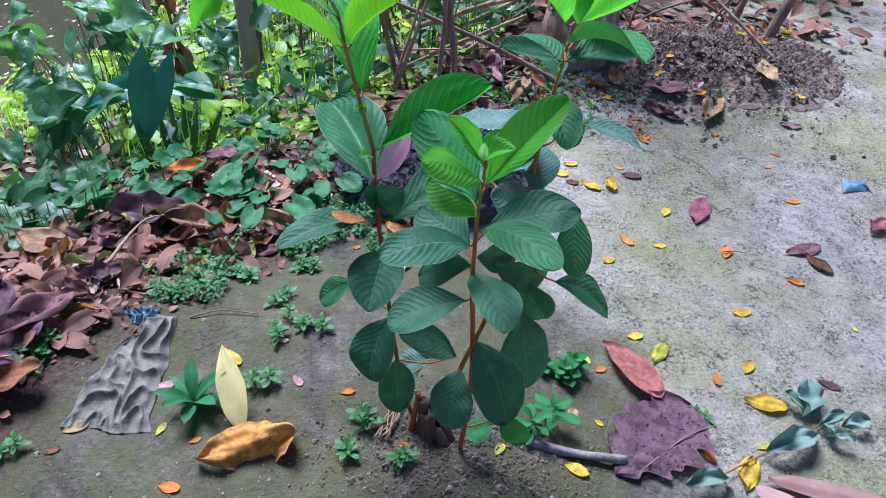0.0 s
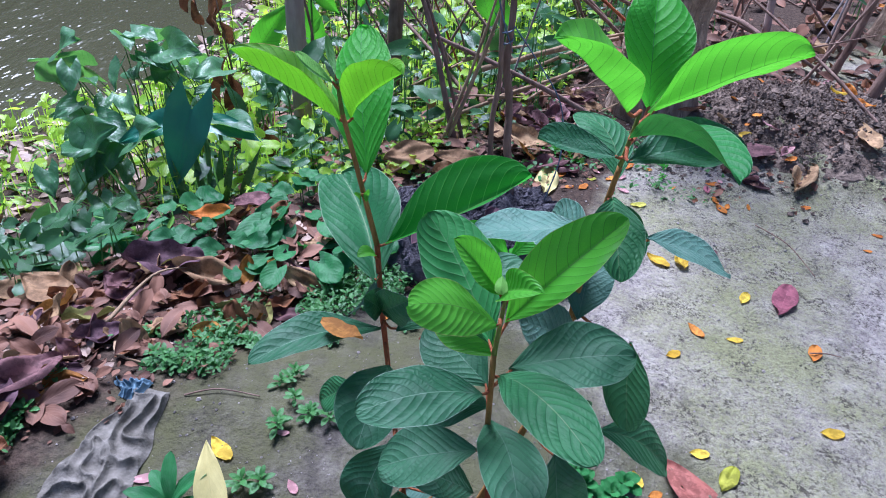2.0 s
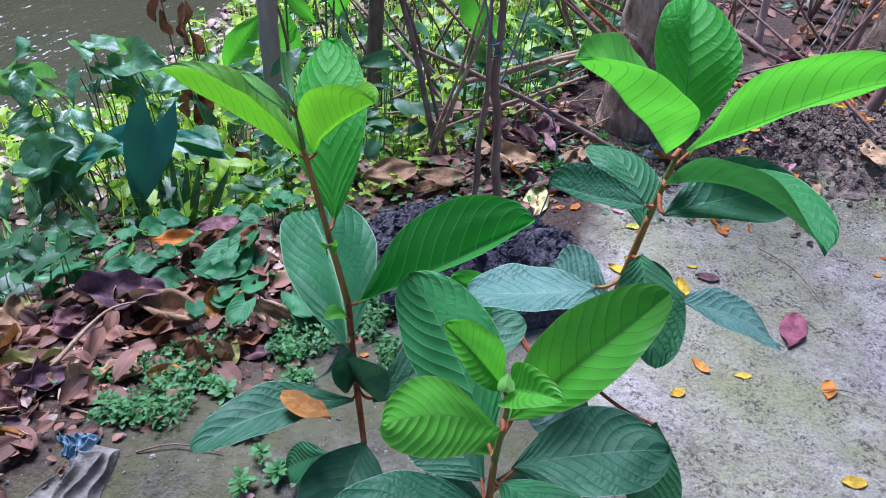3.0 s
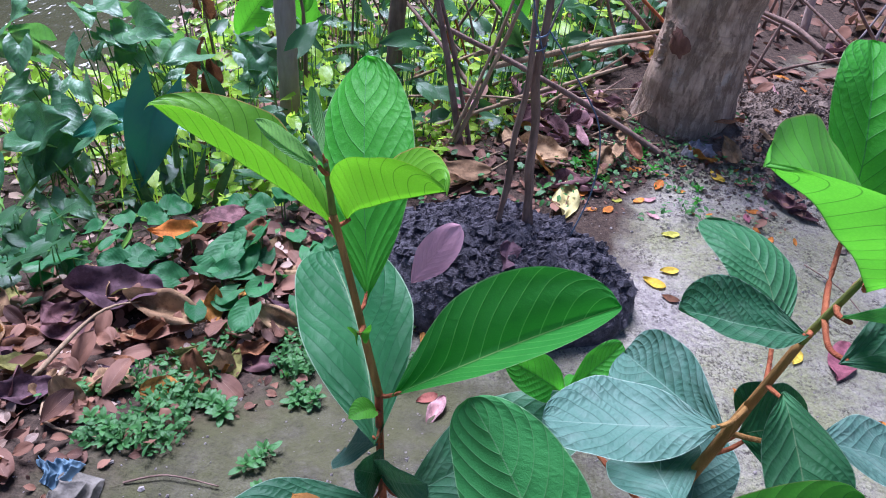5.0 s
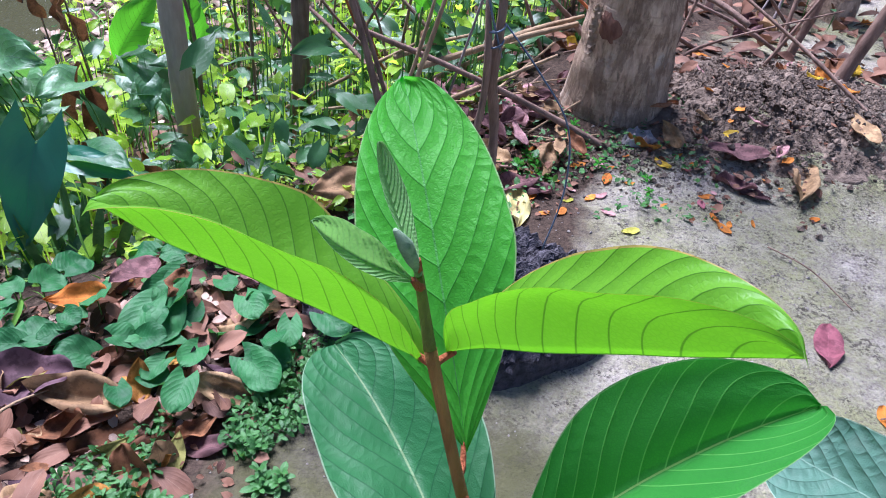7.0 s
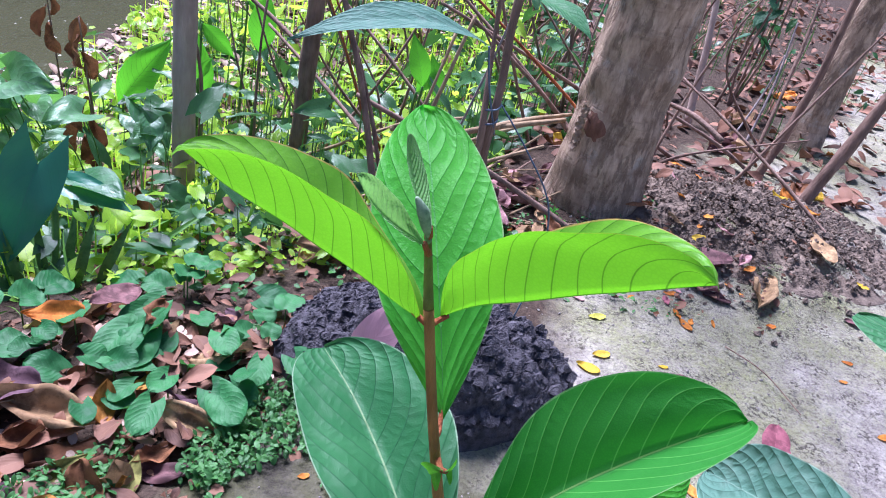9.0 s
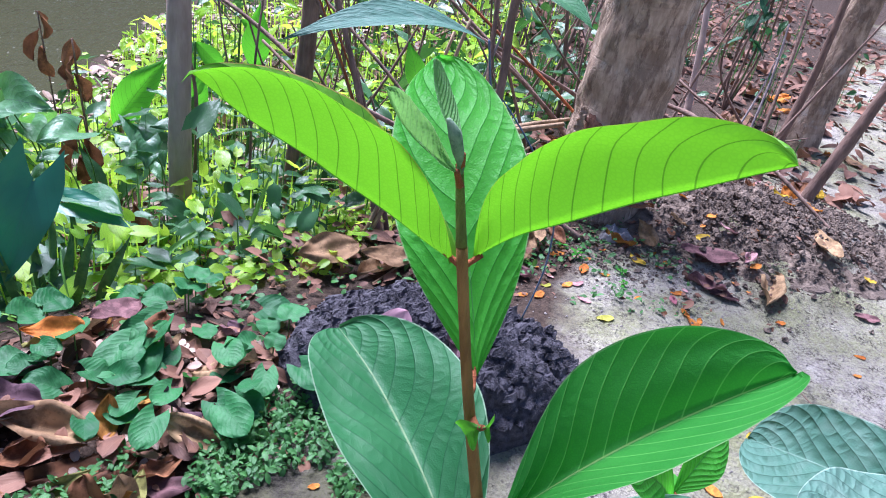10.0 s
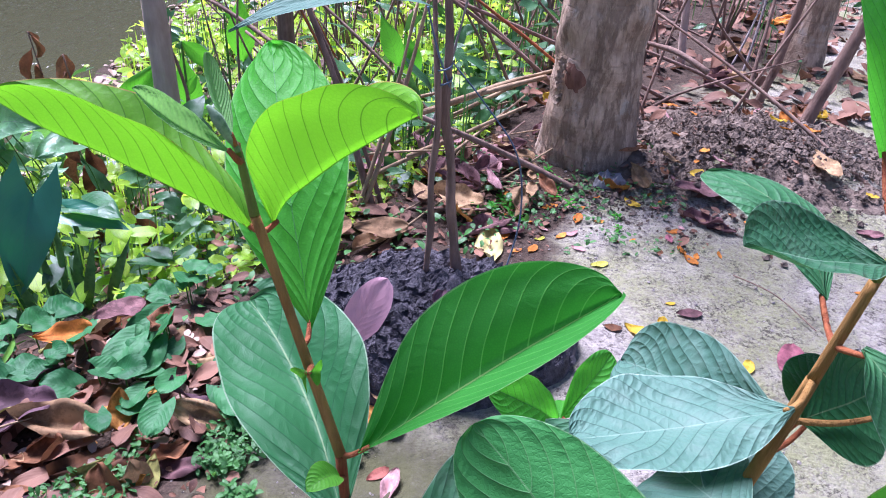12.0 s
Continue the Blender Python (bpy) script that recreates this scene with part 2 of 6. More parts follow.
yellow = dry_material("yellow_leaf", (0.50, 0.30, 0.02), (0.75, 0.55, 0.06), 0.2)
lime = dry_material("lime_leaf", (0.32, 0.34, 0.03), (0.60, 0.56, 0.10), 0.2)
orange = dry_material("orange_leaf", (0.45, 0.13, 0.02), (0.72, 0.30, 0.05), 0.15)
rose = leaf_material("rose_leaf", (0.50, 0.25, 0.29), (0.68, 0.40, 0.45), (0.6, 0.34, 0.36), (0.68, 0.4, 0.45), 0.2, 0.6, 8, 0.0, 0.2, False, None, 0.15)
sheath = leaf_material("dry_sheath", (0.23, 0.13, 0.105), (0.40, 0.255, 0.21), (0.4, 0.27, 0.22), (0.47, 0.31, 0.265), 0.08, 0.75, 8, 0.1, 0.15, False, None, 0.1)
pink = dry_material("pink_leaf", (0.40, 0.20, 0.20), (0.58, 0.34, 0.33))
rust = dry_material("rust_leaf", (0.075, 0.030, 0.014), (0.34, 0.150, 0.068))
maroon = dry_material("maroon_leaf", (0.25, 0.075, 0.095), (0.44, 0.17, 0.20))
red = dry_material("red_leaf", (0.22, 0.055, 0.035), (0.42, 0.17, 0.13))
mauve = dry_material("mauve_leaf", (0.07, 0.034, 0.037), (0.24, 0.12, 0.118))
golden = dry_material("golden_leaf", (0.24, 0.09, 0.018), (0.58, 0.29, 0.065))
tan = dry_material("tan_leaf", (0.24, 0.14, 0.07), (0.44, 0.29, 0.15))
olive = dry_material("olive_leaf", (0.10, 0.10, 0.025), (0.30, 0.28, 0.08))
plum = dry_material("plum_leaf", (0.055, 0.028, 0.038), (0.135, 0.075, 0.09))
cream = leaf_material("cream_leaf", (0.46, 0.38, 0.12), (0.66, 0.58, 0.24), (0.62, 0.56, 0.22), (0.66, 0.6, 0.28), 0.2, 0.6, 8, 0.0, 0.2, False, None, 0.1, 0.1, 2.4, 0.2, None, None, 0.08)

# cover leaves in two copies: sunlight and shade are put into their colours
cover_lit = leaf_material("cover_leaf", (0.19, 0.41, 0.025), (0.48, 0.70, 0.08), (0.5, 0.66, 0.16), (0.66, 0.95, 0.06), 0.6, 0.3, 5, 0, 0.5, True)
cover_shade = leaf_material("dark_cover_leaf", (0.014, 0.055, 0.020), (0.050, 0.150, 0.05), (0.10, 0.20, 0.09), (0.10, 0.28, 0.04), 0.25, 0.36, 5, 0.05, 0.4, True)
weed_leaf = leaf_material("weed_leaf", (0.026, 0.105, 0.026), (0.070, 0.215, 0.052), (0.16, 0.3, 0.09), (0.14, 0.34, 0.04), 0.25, 0.4, 4, 0, 0.4, True)
vine_leaf = leaf_material("vine_leaf", (0.034, 0.130, 0.052), (0.125, 0.285, 0.13), (0.19, 0.33, 0.19), (0.20, 0.52, 0.07), 0.32, 0.36, 6, 0.14, 0.55, False, None, 0.4, 0.25, 2.4, 0.5, (0.16, 0.28, 0.15), None, 0.3)
taro_leaf = leaf_material("taro_leaf", (0.012, 0.105, 0.064), (0.028, 0.160, 0.092), (0.05, 0.18, 0.11), (0.03, 0.20, 0.07), 0.2, 0.32, 7, 0.0, 0.5)
blade_green = leaf_material("grass_blade", (0.05, 0.16, 0.025), (0.14, 0.33, 0.05), (0.2, 0.36, 0.1), (0.22, 0.46, 0.06), 0.35, 0.45, 1, 0, 0.35, True)
bits = leaf_material("leaf_bits", (0.055, 0.026, 0.02), (0.27, 0.135, 0.085), (0.32, 0.20, 0.13), (0.3, 0.15, 0.08), 0.1, 0.65, 4, 0, 0.25, True)
# pale copy of the leaf bits: sun on the shore litter put into colour
bits_pale = leaf_material("pale_leaf_bits", (0.20, 0.13, 0.095), (0.46, 0.33, 0.25), (0.6, 0.46, 0.34), (0.4, 0.2, 0.1), 0.1, 0.5, 4, 0, 0.4, True)

trunk_bark = bark_material("trunk_bark", (0.27, 0.178, 0.120), (0.62, 0.465, 0.335), 75.0, 0.3, 60.0)
scar_wood = bark_material("torn_bark", (0.10, 0.045, 0.032), (0.26, 0.13, 0.09), 90.0, 0.3)
stump_bark = bark_material("dark_stump_bark", (0.05, 0.032, 0.024), (0.17, 0.11, 0.08), 60.0)
stake_bark = bark_material("stake_bark", (0.31, 0.215, 0.18), (0.55, 0.42, 0.36), 40.0)
twig_bark = bark_material("twig_bark", (0.10, 0.062, 0.048), (0.30, 0.20, 0.155), 60.0)
dead_wood = bark_material("dry_pale_twig", (0.18, 0.12, 0.07), (0.42, 0.30, 0.18), 60.0)
grey_wood = bark_material("grey_fallen_stick", (0.13, 0.11, 0.11), (0.30, 0.26, 0.25), 60.0)
black_soil = plain_material("dark_wet_soil", (0.020, 0.018, 0.023), (0.115, 0.105, 0.122), 70.0, 0.62, 0.8, 0.008)
clod_soil = plain_material("crumbled_soil", (0.074, 0.054, 0.041), (0.245, 0.187, 0.143), 30.0, 0.9, 0.8, 0.008)
cloth_grey = plain_material("grey_mud_stained_cloth", (0.080, 0.073, 0.058), (0.205, 0.188, 0.158), 55.0, 0.9, 0.7)
blue_plastic = plain_material("faded_blue_plastic", (0.06, 0.11, 0.15), (0.17, 0.27, 0.34), 30.0, 0.6, 0.5)
blue_wire = plain_material("blue_wire", (0.05, 0.075, 0.11), (0.12, 0.17, 0.25), 30.0, 0.4, 0.1)
grey_paper = plain_material("grey_crumpled_paper", (0.2, 0.19, 0.195), (0.40, 0.38, 0.38), 60.0, 0.7, 0.6)


def ground_material():
    m, n, l, b = nodes_of("ground_dirt")
    pos = position(n)
    big = noise_node(n, l, 2.6, 6.0, pos, 0.6)
    mid = noise_node(n, l, 11.0, 8.0, pos, 0.65)
    fine = noise_node(n, l, 90.0, 6.0, pos, 0.7)
    grit = noise_node(n, l, 420.0, 3.0, pos, 0.6)
    mid2 = math_node(n, l, "ADD", math_node(n, l, "MULTIPLY", mid, 0.6), math_node(n, l, "MULTIPLY", noise_node(n, l, 45.0, 6.0, pos, 0.7), 0.4))
    base = ramp(n, l, mid2, ((0.34, (0.165, 0.147, 0.138)), (0.5, (0.340, 0.306, 0.268)), (0.66, (0.485, 0.443, 0.388))))
    algae = ramp(n, l, math_node(n, l, "ADD", math_node(n, l, "MULTIPLY", big, 0.7), math_node(n, l, "MULTIPLY", fine, 0.35)), ((0.44, (0, 0, 0)), (0.62, (1, 1, 1))))
    base = mix(n, l, math_node(n, l, "MULTIPLY", algae, 0.8), base, (0.235, 0.245, 0.105))
    speck = ramp(n, l, math_node(n, l, "ADD", math_node(n, l, "MULTIPLY", fine, 0.6), math_node(n, l, "MULTIPLY", noise_node(n, l, 210.0, 4.0, pos, 0.7), 0.4)), ((0.38, (1, 1, 1)), (0.48, (0, 0, 0))))
    base = mix(n, l, math_node(n, l, "MULTIPLY", speck, 0.6), base, (0.085, 0.068, 0.06))
    pits = ramp(n, l, noise_node(n, l, 130.0, 4.0, pos, 0.75), ((0.44, (1, 1, 1)), (0.50, (0, 0, 0))))
    flock = ramp(n, l, noise_node(n, l, 14.0, 5.0, pos, 0.7), ((0.48, (0, 0, 0)), (0.58, (1, 1, 1))))
    base = mix(n, l, math_node(n, l, "MULTIPLY", math_node(n, l, "MULTIPLY", pits, flock), 0.8), base, (0.05, 0.042, 0.034))
    damp = math_node(n, l, "ADD", math_node(n, l, "MULTIPLY", noise_node(n, l, 1.7, 6.0, pos, 0.65), 1.5), -0.5)
    sx = n.new("ShaderNodeSeparateXYZ")
    l.new(pos, sx.inputs[0])
    away = n.new("ShaderNodeVectorMath")
    away.operation = "DISTANCE"
    l.new(pos, away.inputs[0])
    away.inputs[1].default_value = (-0.35, 0.55, 0.05)
    near_foot = math_node(n, l, "MAXIMUM", math_node(n, l, "SUBTRACT", 1.25, math_node(n, l, "MULTIPLY", away.outputs["Value"], 1.15)), 0.0)
    damp = ramp(n, l, math_node(n, l, "ADD", damp, near_foot), ((0.42, (0, 0, 0)), (0.72, (1, 1, 1))))
    base = mix(n, l, math_node(n, l, "MULTIPLY", damp, 0.85), base, ramp(n, l, mid2, ((0.38, (0.024, 0.020, 0.017)), (0.5, (0.070, 0.062, 0.049)), (0.62, (0.140, 0.128, 0.100)))))
    fleck = ramp(n, l, noise_node(n, l, 170.0, 5.0, pos, 0.7), ((0.36, (0.45, 0.43, 0.42)), (0.5, (0.95, 0.95, 0.95)), (0.62, (1.3, 1.3, 1.3))))
    base = mix(n, l, 0.38, base, fleck, "MULTIPLY")
    moss = ramp(n, l, math_node(n, l, "ADD", math_node(n, l, "MULTIPLY", noise_node(n, l, 6.0, 7.0, pos, 0.68), 0.75), math_node(n, l, "MULTIPLY", grit, 0.25)), ((0.41, (0, 0, 0)), (0.56, (1, 1, 1))))
    base = mix(n, l, math_node(n, l, "MULTIPLY", math_node(n, l, "MULTIPLY", moss, damp), 0.85), base, (0.095, 0.096, 0.042))
    # dark leaf mould on the bank side, deepened to paint shaded gaps under leaves
    sep = n.new("ShaderNodeSeparateXYZ")
    l.new(pos, sep.inputs[0])
    side = math_node(n, l, "ADD", math_node(n, l, "MULTIPLY", sep.outputs[0], -0.75), math_node(n, l, "MULTIPLY", sep.outputs[1], 0.6))
    side = math_node(n, l, "ADD", side, math_node(n, l, "ADD", math_node(n, l, "MULTIPLY", mid, 0.25), math_node(n, l, "MULTIPLY", math_node(n, l, "SUBTRACT", noise_node(n, l, 0.9, 6.0, pos, 0.6), 0.5), 1.1)))
    mould = ramp(n, l, math_node(n, l, "SUBTRACT", side, 0.82), ((0.10, (0, 0, 0)), (0.22, (1, 1, 1))))
    soil = ramp(n, l, fine, ((0.3, (0.022, 0.016, 0.012)), (0.7, (0.11, 0.076, 0.056))))
    base = mix(n, l, mould, base, soil)
    l.new(base, b.inputs["Base Color"])
    b.inputs["Roughness"].default_value = 0.92
    b.inputs["Specular IOR Level"].default_value = 0.15
    bump(n, l, b, math_node(n, l, "ADD", math_node(n, l, "MULTIPLY", fine, 0.8), math_node(n, l, "ADD", math_node(n, l, "MULTIPLY", grit, 0.2), math_node(n, l, "MULTIPLY", mid2, 1.6))), 0.8, 0.011)
    return m


def water_material():
    m, n, l, b = nodes_of("pond_water")
    mp = n.new("ShaderNodeMapping")
    mp.inputs["Scale"].default_value = (1.0, 0.45, 1.0)
    l.new(position(n), mp.inputs[0])
    pos = mp.outputs[0]
    b.inputs["Base Color"].default_value = (0.052, 0.052, 0.028, 1)
    b.inputs["Roughness"].default_value = 0.03
    b.inputs["IOR"].default_value = 1.33
    bump(n, l, b, math_node(n, l, "ADD", noise_node(n, l, 4.0, 3.0, pos), math_node(n, l, "MULTIPLY", noise_node(n, l, 30.0, 2.0, pos), 0.3)), 0.6, 0.07)
    return m


dirt = ground_material()
water_surface = water_material()

# ---- helpers for meshes ----


def smooth(a, b, x):
    t = min(1.0, max(0.0, (x - a) / (b - a)))
    return t * t * (3 - 2 * t)


def bank(x, y):
    """How far a spot lies down the bank towards the pond."""
    return -(x + 0.35) * 0.75 + (min(y, 2.8) - 1.15) * 0.6


def ground_z(x, y, rough=True):
    s = bank(x, y)
    z = 0.09 * (1 - smooth(0, 0.38, x)) * (1 - smooth(0.8, 1.2, y)) * (1 - smooth(1.5, 3, -y)) * (1 - smooth(2, 4, -x))
    z -= 0.26 * smooth(0.25, 1.05, s) + 0.18 * smooth(1.0, 2.0, s) + 0.5 * smooth(2.0, 3.2, s)
    z += 1.4 * smooth(12.5, 17.0, y) + 1.6 * smooth(12.0, 16.0, s)
    z += 0.09 * math.exp(-(((x - 0.9) / 0.34) ** 2 + ((y - 2.12) / 0.24) ** 2))
    if rough and abs(x) < 8 and abs(y) < 12:
        z += 0.010 * noise.noise((x * 2.3, y * 2.3, 0.0)) + 0.005 * noise.noise((x * 9, y * 9, 1.7)) + 0.0022 * noise.noise((x * 31, y * 31, 4.1))
    return z


def mesh_of(name, verts, faces, material, uvs=None, shade=True):
    me = bpy.data.meshes.new(name)
    me.from_pydata(verts, [], faces)
    if uvs is not None:
        layer = me.uv_layers.new(name="UVMap")
        idx = np.empty(len(me.loops), dtype=np.int32)
        me.loops.foreach_get("vertex_index", idx)
        layer.data.foreach_set("uv", np.asarray(uvs, dtype=np.float32)[idx].ravel())
    if shade:
        me.polygons.foreach_set("use_smooth", np.ones(len(me.polygons), dtype=bool))
    me.materials.append(material)
    me.update()
    return me


def part(name, mesh, parent, label=""):
    """One mesh object, given in world coordinates, under a thing."""
    ob = new(name, mesh)
    ob.parent = parent
    ob.matrix_parent_inverse = Matrix.Translation(-parent.location)
    return tagged(ob, label)


def empty(name, at, label, category, group="", kind=""):
    ob = new(name)
    ob.location = at
    ob.empty_display_size = 0.05
    return tagged(ob, label, category, group, kind)


def frames_along(points):
    """Points of a smooth line through the given ones, with tangents."""
    pts = [Vector(p) for p in points]
    out = []
    for i in range(len(pts) - 1):
        p0, p1, p2, p3 = pts[max(i - 1, 0)], pts[i], pts[i + 1], pts[min(i + 2, len(pts) - 1)]
        for k in range(6):
            t = k / 6
            out.append(0.5 * (2 * p1 + (p2 - p0) * t + (2 * p0 - 5 * p1 + 4 * p2 - p3) * t * t + (3 * p1 - 3 * p2 + p3 - p0) * t ** 3))
    return out + [pts[-1]]


def tube(points, r0, r1, sides=10, knobs=0.0, seed=0.0, flare=0.0):
    """A tapering, slightly knobbly rod along a smooth line: its vertices and faces."""
    line = frames_along(points)
    verts, faces = [], []
    ref = Vector((0.3, 1, 0.2)).normalized()
    for i, p in enumerate(line):
        t = (line[min(i + 1, len(line) - 1)] - line[max(i - 1, 0)]).normalized()
        a = t.cross(ref).normalized()
        c = t.cross(a)
        f = i / (len(line) - 1)
        r = r0 + (r1 - r0) * f + flare * math.exp(-f * 9)
        for k in range(sides):
            w = 2 * math.pi * k / sides
            d = a * math.cos(w) + c * math.sin(w)
            g = 1 + knobs * noise.noise(p * 14 + d * 1.4 + Vector((seed, 0, 0)))
            verts.append(p + d * r * g)
    for i in range(len(line) - 1):
        for k in range(sides):
            a, b2 = i * sides + k, i * sides + (k + 1) % sides
            faces.append((a, b2, b2 + sides, a + sides))
    faces.append(tuple(range(sides - 1, -1, -1)))
    faces.append(tuple(range(len(verts) - sides, len(verts))))
    return verts, faces


def spindle(points, radii, sides=12):
    """A rod whose thickness follows the given radii, with a lengthwise seam."""
    v, f = tube(points, 1.0, 1.0, sides)
    line = frames_along(points)
    for i, p in enumerate(line):
        k = min(int(i / 6), len(radii) - 2)
        r = radii[k] + (radii[k + 1] - radii[k]) * (i / 6 - k)
        for j in range(sides):
            q = i * sides + j
            v[q] = p + (v[q] - p) * r * (0.72 if j == 8 else 1.0)
    return v, f


def rod(name, points, r0, r1, material, label="", category="", group="", parent=None, sides=9, knobs=0.25, flare=0.0):
    v, f = tube(points, r0, r1, sides, knobs, points[0][0] * 7 + points[0][1], flare)
    if parent:
        return part(name, mesh_of(name, v, f, material), parent, label)
    base = Vector(points[0])
    ob = new(name, mesh_of(name, [p - base for p in v], f, material))
    ob.location = base
    return tagged(ob, label, category, group)


def half_width(u, shape):
    if shape == "heart":
        return (1 - u) ** 0.72 * (0.68 + 1.35 * u * (1 - u)) * (0.7 + 0.3 * smooth(-0.04, 0.2, u))
    if shape == "kidney":
        return math.sqrt(max(0.0, 1 - (1.9 * u - 0.9) ** 2)) * (1 - 0.08 * u)
    if shape == "round":
        return math.sqrt(max(0.0, 1 - (2 * u - 1) ** 2))
    if shape == "lance":
        return math.sin(math.pi * u ** 0.8) ** 1.15
    q = u ** 1.12
    return math.sin(math.pi * q) ** (0.46 if q > 0.5 else 0.82)


def blade(base, tip, normal, width, fold=10, bend=0.05, shape="oval", nu=12, nv=4, ribs=0.0, wave=0.0, curl=0.0, seed=0.0, veins=12, holes=0.0, ragged=0.05, slant=2.4, sweep=0.0):
    """A leaf's blade from base to tip that faces along normal, its halves folded up by the angles in fold: vertices, faces and their u, v."""
    base, tip = Vector(base), Vector(tip)
    ax = tip - base
    ln = ax.length
    ax.normalize()
    nm = Vector(normal)
    nm = (nm - ax * nm.dot(ax)).normalized()
    sd = nm.cross(ax)
    verts, uvs, faces = [], [], []
    folds = fold if isinstance(fold, tuple) else (fold, fold)
    for i in range(nu + 1):
        u = i / nu
        hw = max(0.012, half_width(u, shape)) * width / 2
        for j in range(-nv, nv + 1):
            v = j / nv
            y = v * hw * (1 + ragged * noise.noise((u * (5 if ragged < 0.1 else 13) + seed, seed * 3 + (v > 0) * 7, 0.2)))
            a2 = radians(folds[0] if v > 0 else folds[1])
            yy = y * math.cos(a2) + sweep * ln * 4 * u * (1 - u)
            z = abs(y) * math.sin(a2) * (1 - 0.15 * abs(v))
            z += bend * ln * 4 * u * (1 - u)
            z += curl * (abs(v) ** 2) * width * 0.5
            z += wave * width * (0.35 + abs(v)) * noise.noise((u * 3.2 + seed * 1.7, v * 1.5, seed))
            if ribs:
                ph = u * veins - (abs(v) + v * v * 0.5) * slant
                z += ribs * (abs(math.sin(math.pi * ph)) - 0.5) * min(1, abs(v) * 2.5) * (1 - abs(v) ** 6) * min(1, u * 6)
                z += ribs * 0.4 * abs(v) * noise.noise((u * 12 + seed, v * 5, seed))
            back = 0.34 * abs(v) ** 1.3 * (1 - u) ** 3 if shape in ("heart", "kidney") else 0.0
            verts.append(base + ax * ((u - back) * ln) + sd * yy + nm * z)
            uvs.append((u, (v + 1) / 2))
    row = 2 * nv + 1
    for i in range(nu):
        for j in range(row - 1):
            if holes and 0.1 < i / nu < 0.95 and noise.noise((i * 0.9 + seed * 5, j * 1.1, seed)) > holes:
                continue
            a = i * row + j
            faces.append((a, a + 1, a + row + 1, a + row))
    return verts, faces, uvs


def join(pieces):
    """Several (vertices, faces, uvs) as one."""
    verts, faces, uvs = [], [], []
    for v, f, w in pieces:
        o = len(verts)
        verts += v
        uvs += w
        faces += [tuple(k + o for k in q) for q in f]
    return verts, faces, uvs


# ---- ground and water ----


def spread(lo, hi, step, far):
    inner = list(np.arange(lo, hi, step))
    out, d = [], step
    while d < far:
        d *= 1.45
        out.append(d)
    return [lo - d for d in reversed(out)] + inner + [hi + d for d in out]


gx, gy = spread(-1.7, 2.3, 0.022, 600), spread(0.2, 3.6, 0.022, 600)
gv = [(x, y, ground_z(x, y)) for y in gy for x in gx]
w = len(gx)
gf = [(j * w + i, j * w + i + 1, (j + 1) * w + i + 1, (j + 1) * w + i) for j in range(len(gy) - 1) for i in range(w - 1)]
tagged(new("ground", mesh_of("ground", gv, gf, dirt)), "packed grey-brown earth path with green algae and dark leaf mould", "ground", kind="structure")
water = new("water", mesh_of("water", [(-40, -6, -0.43), (14, -6, -0.43), (14, 40, -0.43), (-40, 40, -0.43)], [(0, 1, 2, 3)], water_surface))
tagged(water, "still olive-brown pond water with bright sky reflections", "water", kind="structure")

# thicket on the pond's far shore
rng = random.Random(21)
pieces = []
for k in range(420):
    c = Vector((rng.uniform(-20, 5), rng.uniform(14.5, 19), rng.uniform(1.0, 9.5))) if k < 350 else Vector((rng.uniform(-21, -15), rng.uniform(-6, 16), rng.uniform(1.0, 6.5)))
    for _ in range(70):
        p = c + Vector((rng.gauss(0, 0.8), rng.gauss(0, 0.9), rng.gauss(0, 0.9)))
        d = Vector((rng.gauss(0, 1), rng.gauss(0, 1), rng.gauss(0, 1))).normalized() * 0.55
        pieces.append(blade(p, p + d, (rng.gauss(0.6, 0.5), rng.gauss(0, 0.5), 0.8), 0.28, 10, 0.05, "lance", 3, 1))
THICKET = join(pieces)
tagged(new("thicket", mesh_of("thicket", THICKET[0], THICKET[1], cover_shade, THICKET[2])), "dark green thicket on the pond's far shore", "trees", kind="stuff")

# ---- guava sapling ----
root = Vector((0.02, 0.62, 0.075))
sapling = empty("guava_sapling", root, "leafy guava sapling with red-brown stems and large ribbed leaves", "sapling")
L = "left"
F = "front"
R = "right"
STEMS = {
    L: ((-0.0084, 0.6303, 0.05), (-0.048, 0.640, 0.2), (-0.0815, 0.682, 0.45), (-0.0880, 0.6778, 0.586), (-0.1068, 0.6885, 0.66), (-0.1196, 0.6907, 0.717), (-0.1252, 0.6984, 0.745)),
    F: ((0.0485, 0.6025, 0.05), (0.0522, 0.562, 0.3), (0.0385, 0.541, 0.5), (0.036, 0.520, 0.62), (0.0395, 0.521, 0.68)),
    R: ((0.0036, 0.6726, 0.05), (0.098, 0.680, 0.4), (0.1077, 0.652, 0.6), (0.1126, 0.646, 0.67), (0.1187, 0.645, 0.722), (0.1226, 0.6346, 0.776)),
}
for key, r0, lower, upper, first in ((L, 0.0033, 3, 5, red_stem), (F, 0.0042, 2, 3, red_stem), (R, 0.0050, 3, 4, green_stem)):
    rod("stem", STEMS[key][:lower + 1], r0, 0.0027, first, parent=sapling, sides=12, knobs=0.18)
    rod("stem", STEMS[key][lower:upper + 1], 0.0027, 0.0022, green_stem, parent=sapling, sides=12, knobs=0.15)
    rod("shoot", STEMS[key][upper:], 0.0022, 0.0014, shoot_green, parent=sapling, sides=12, knobs=0.15)
LINES = {k: frames_along(p) for k, p in STEMS.items()}
leaf_count = 0


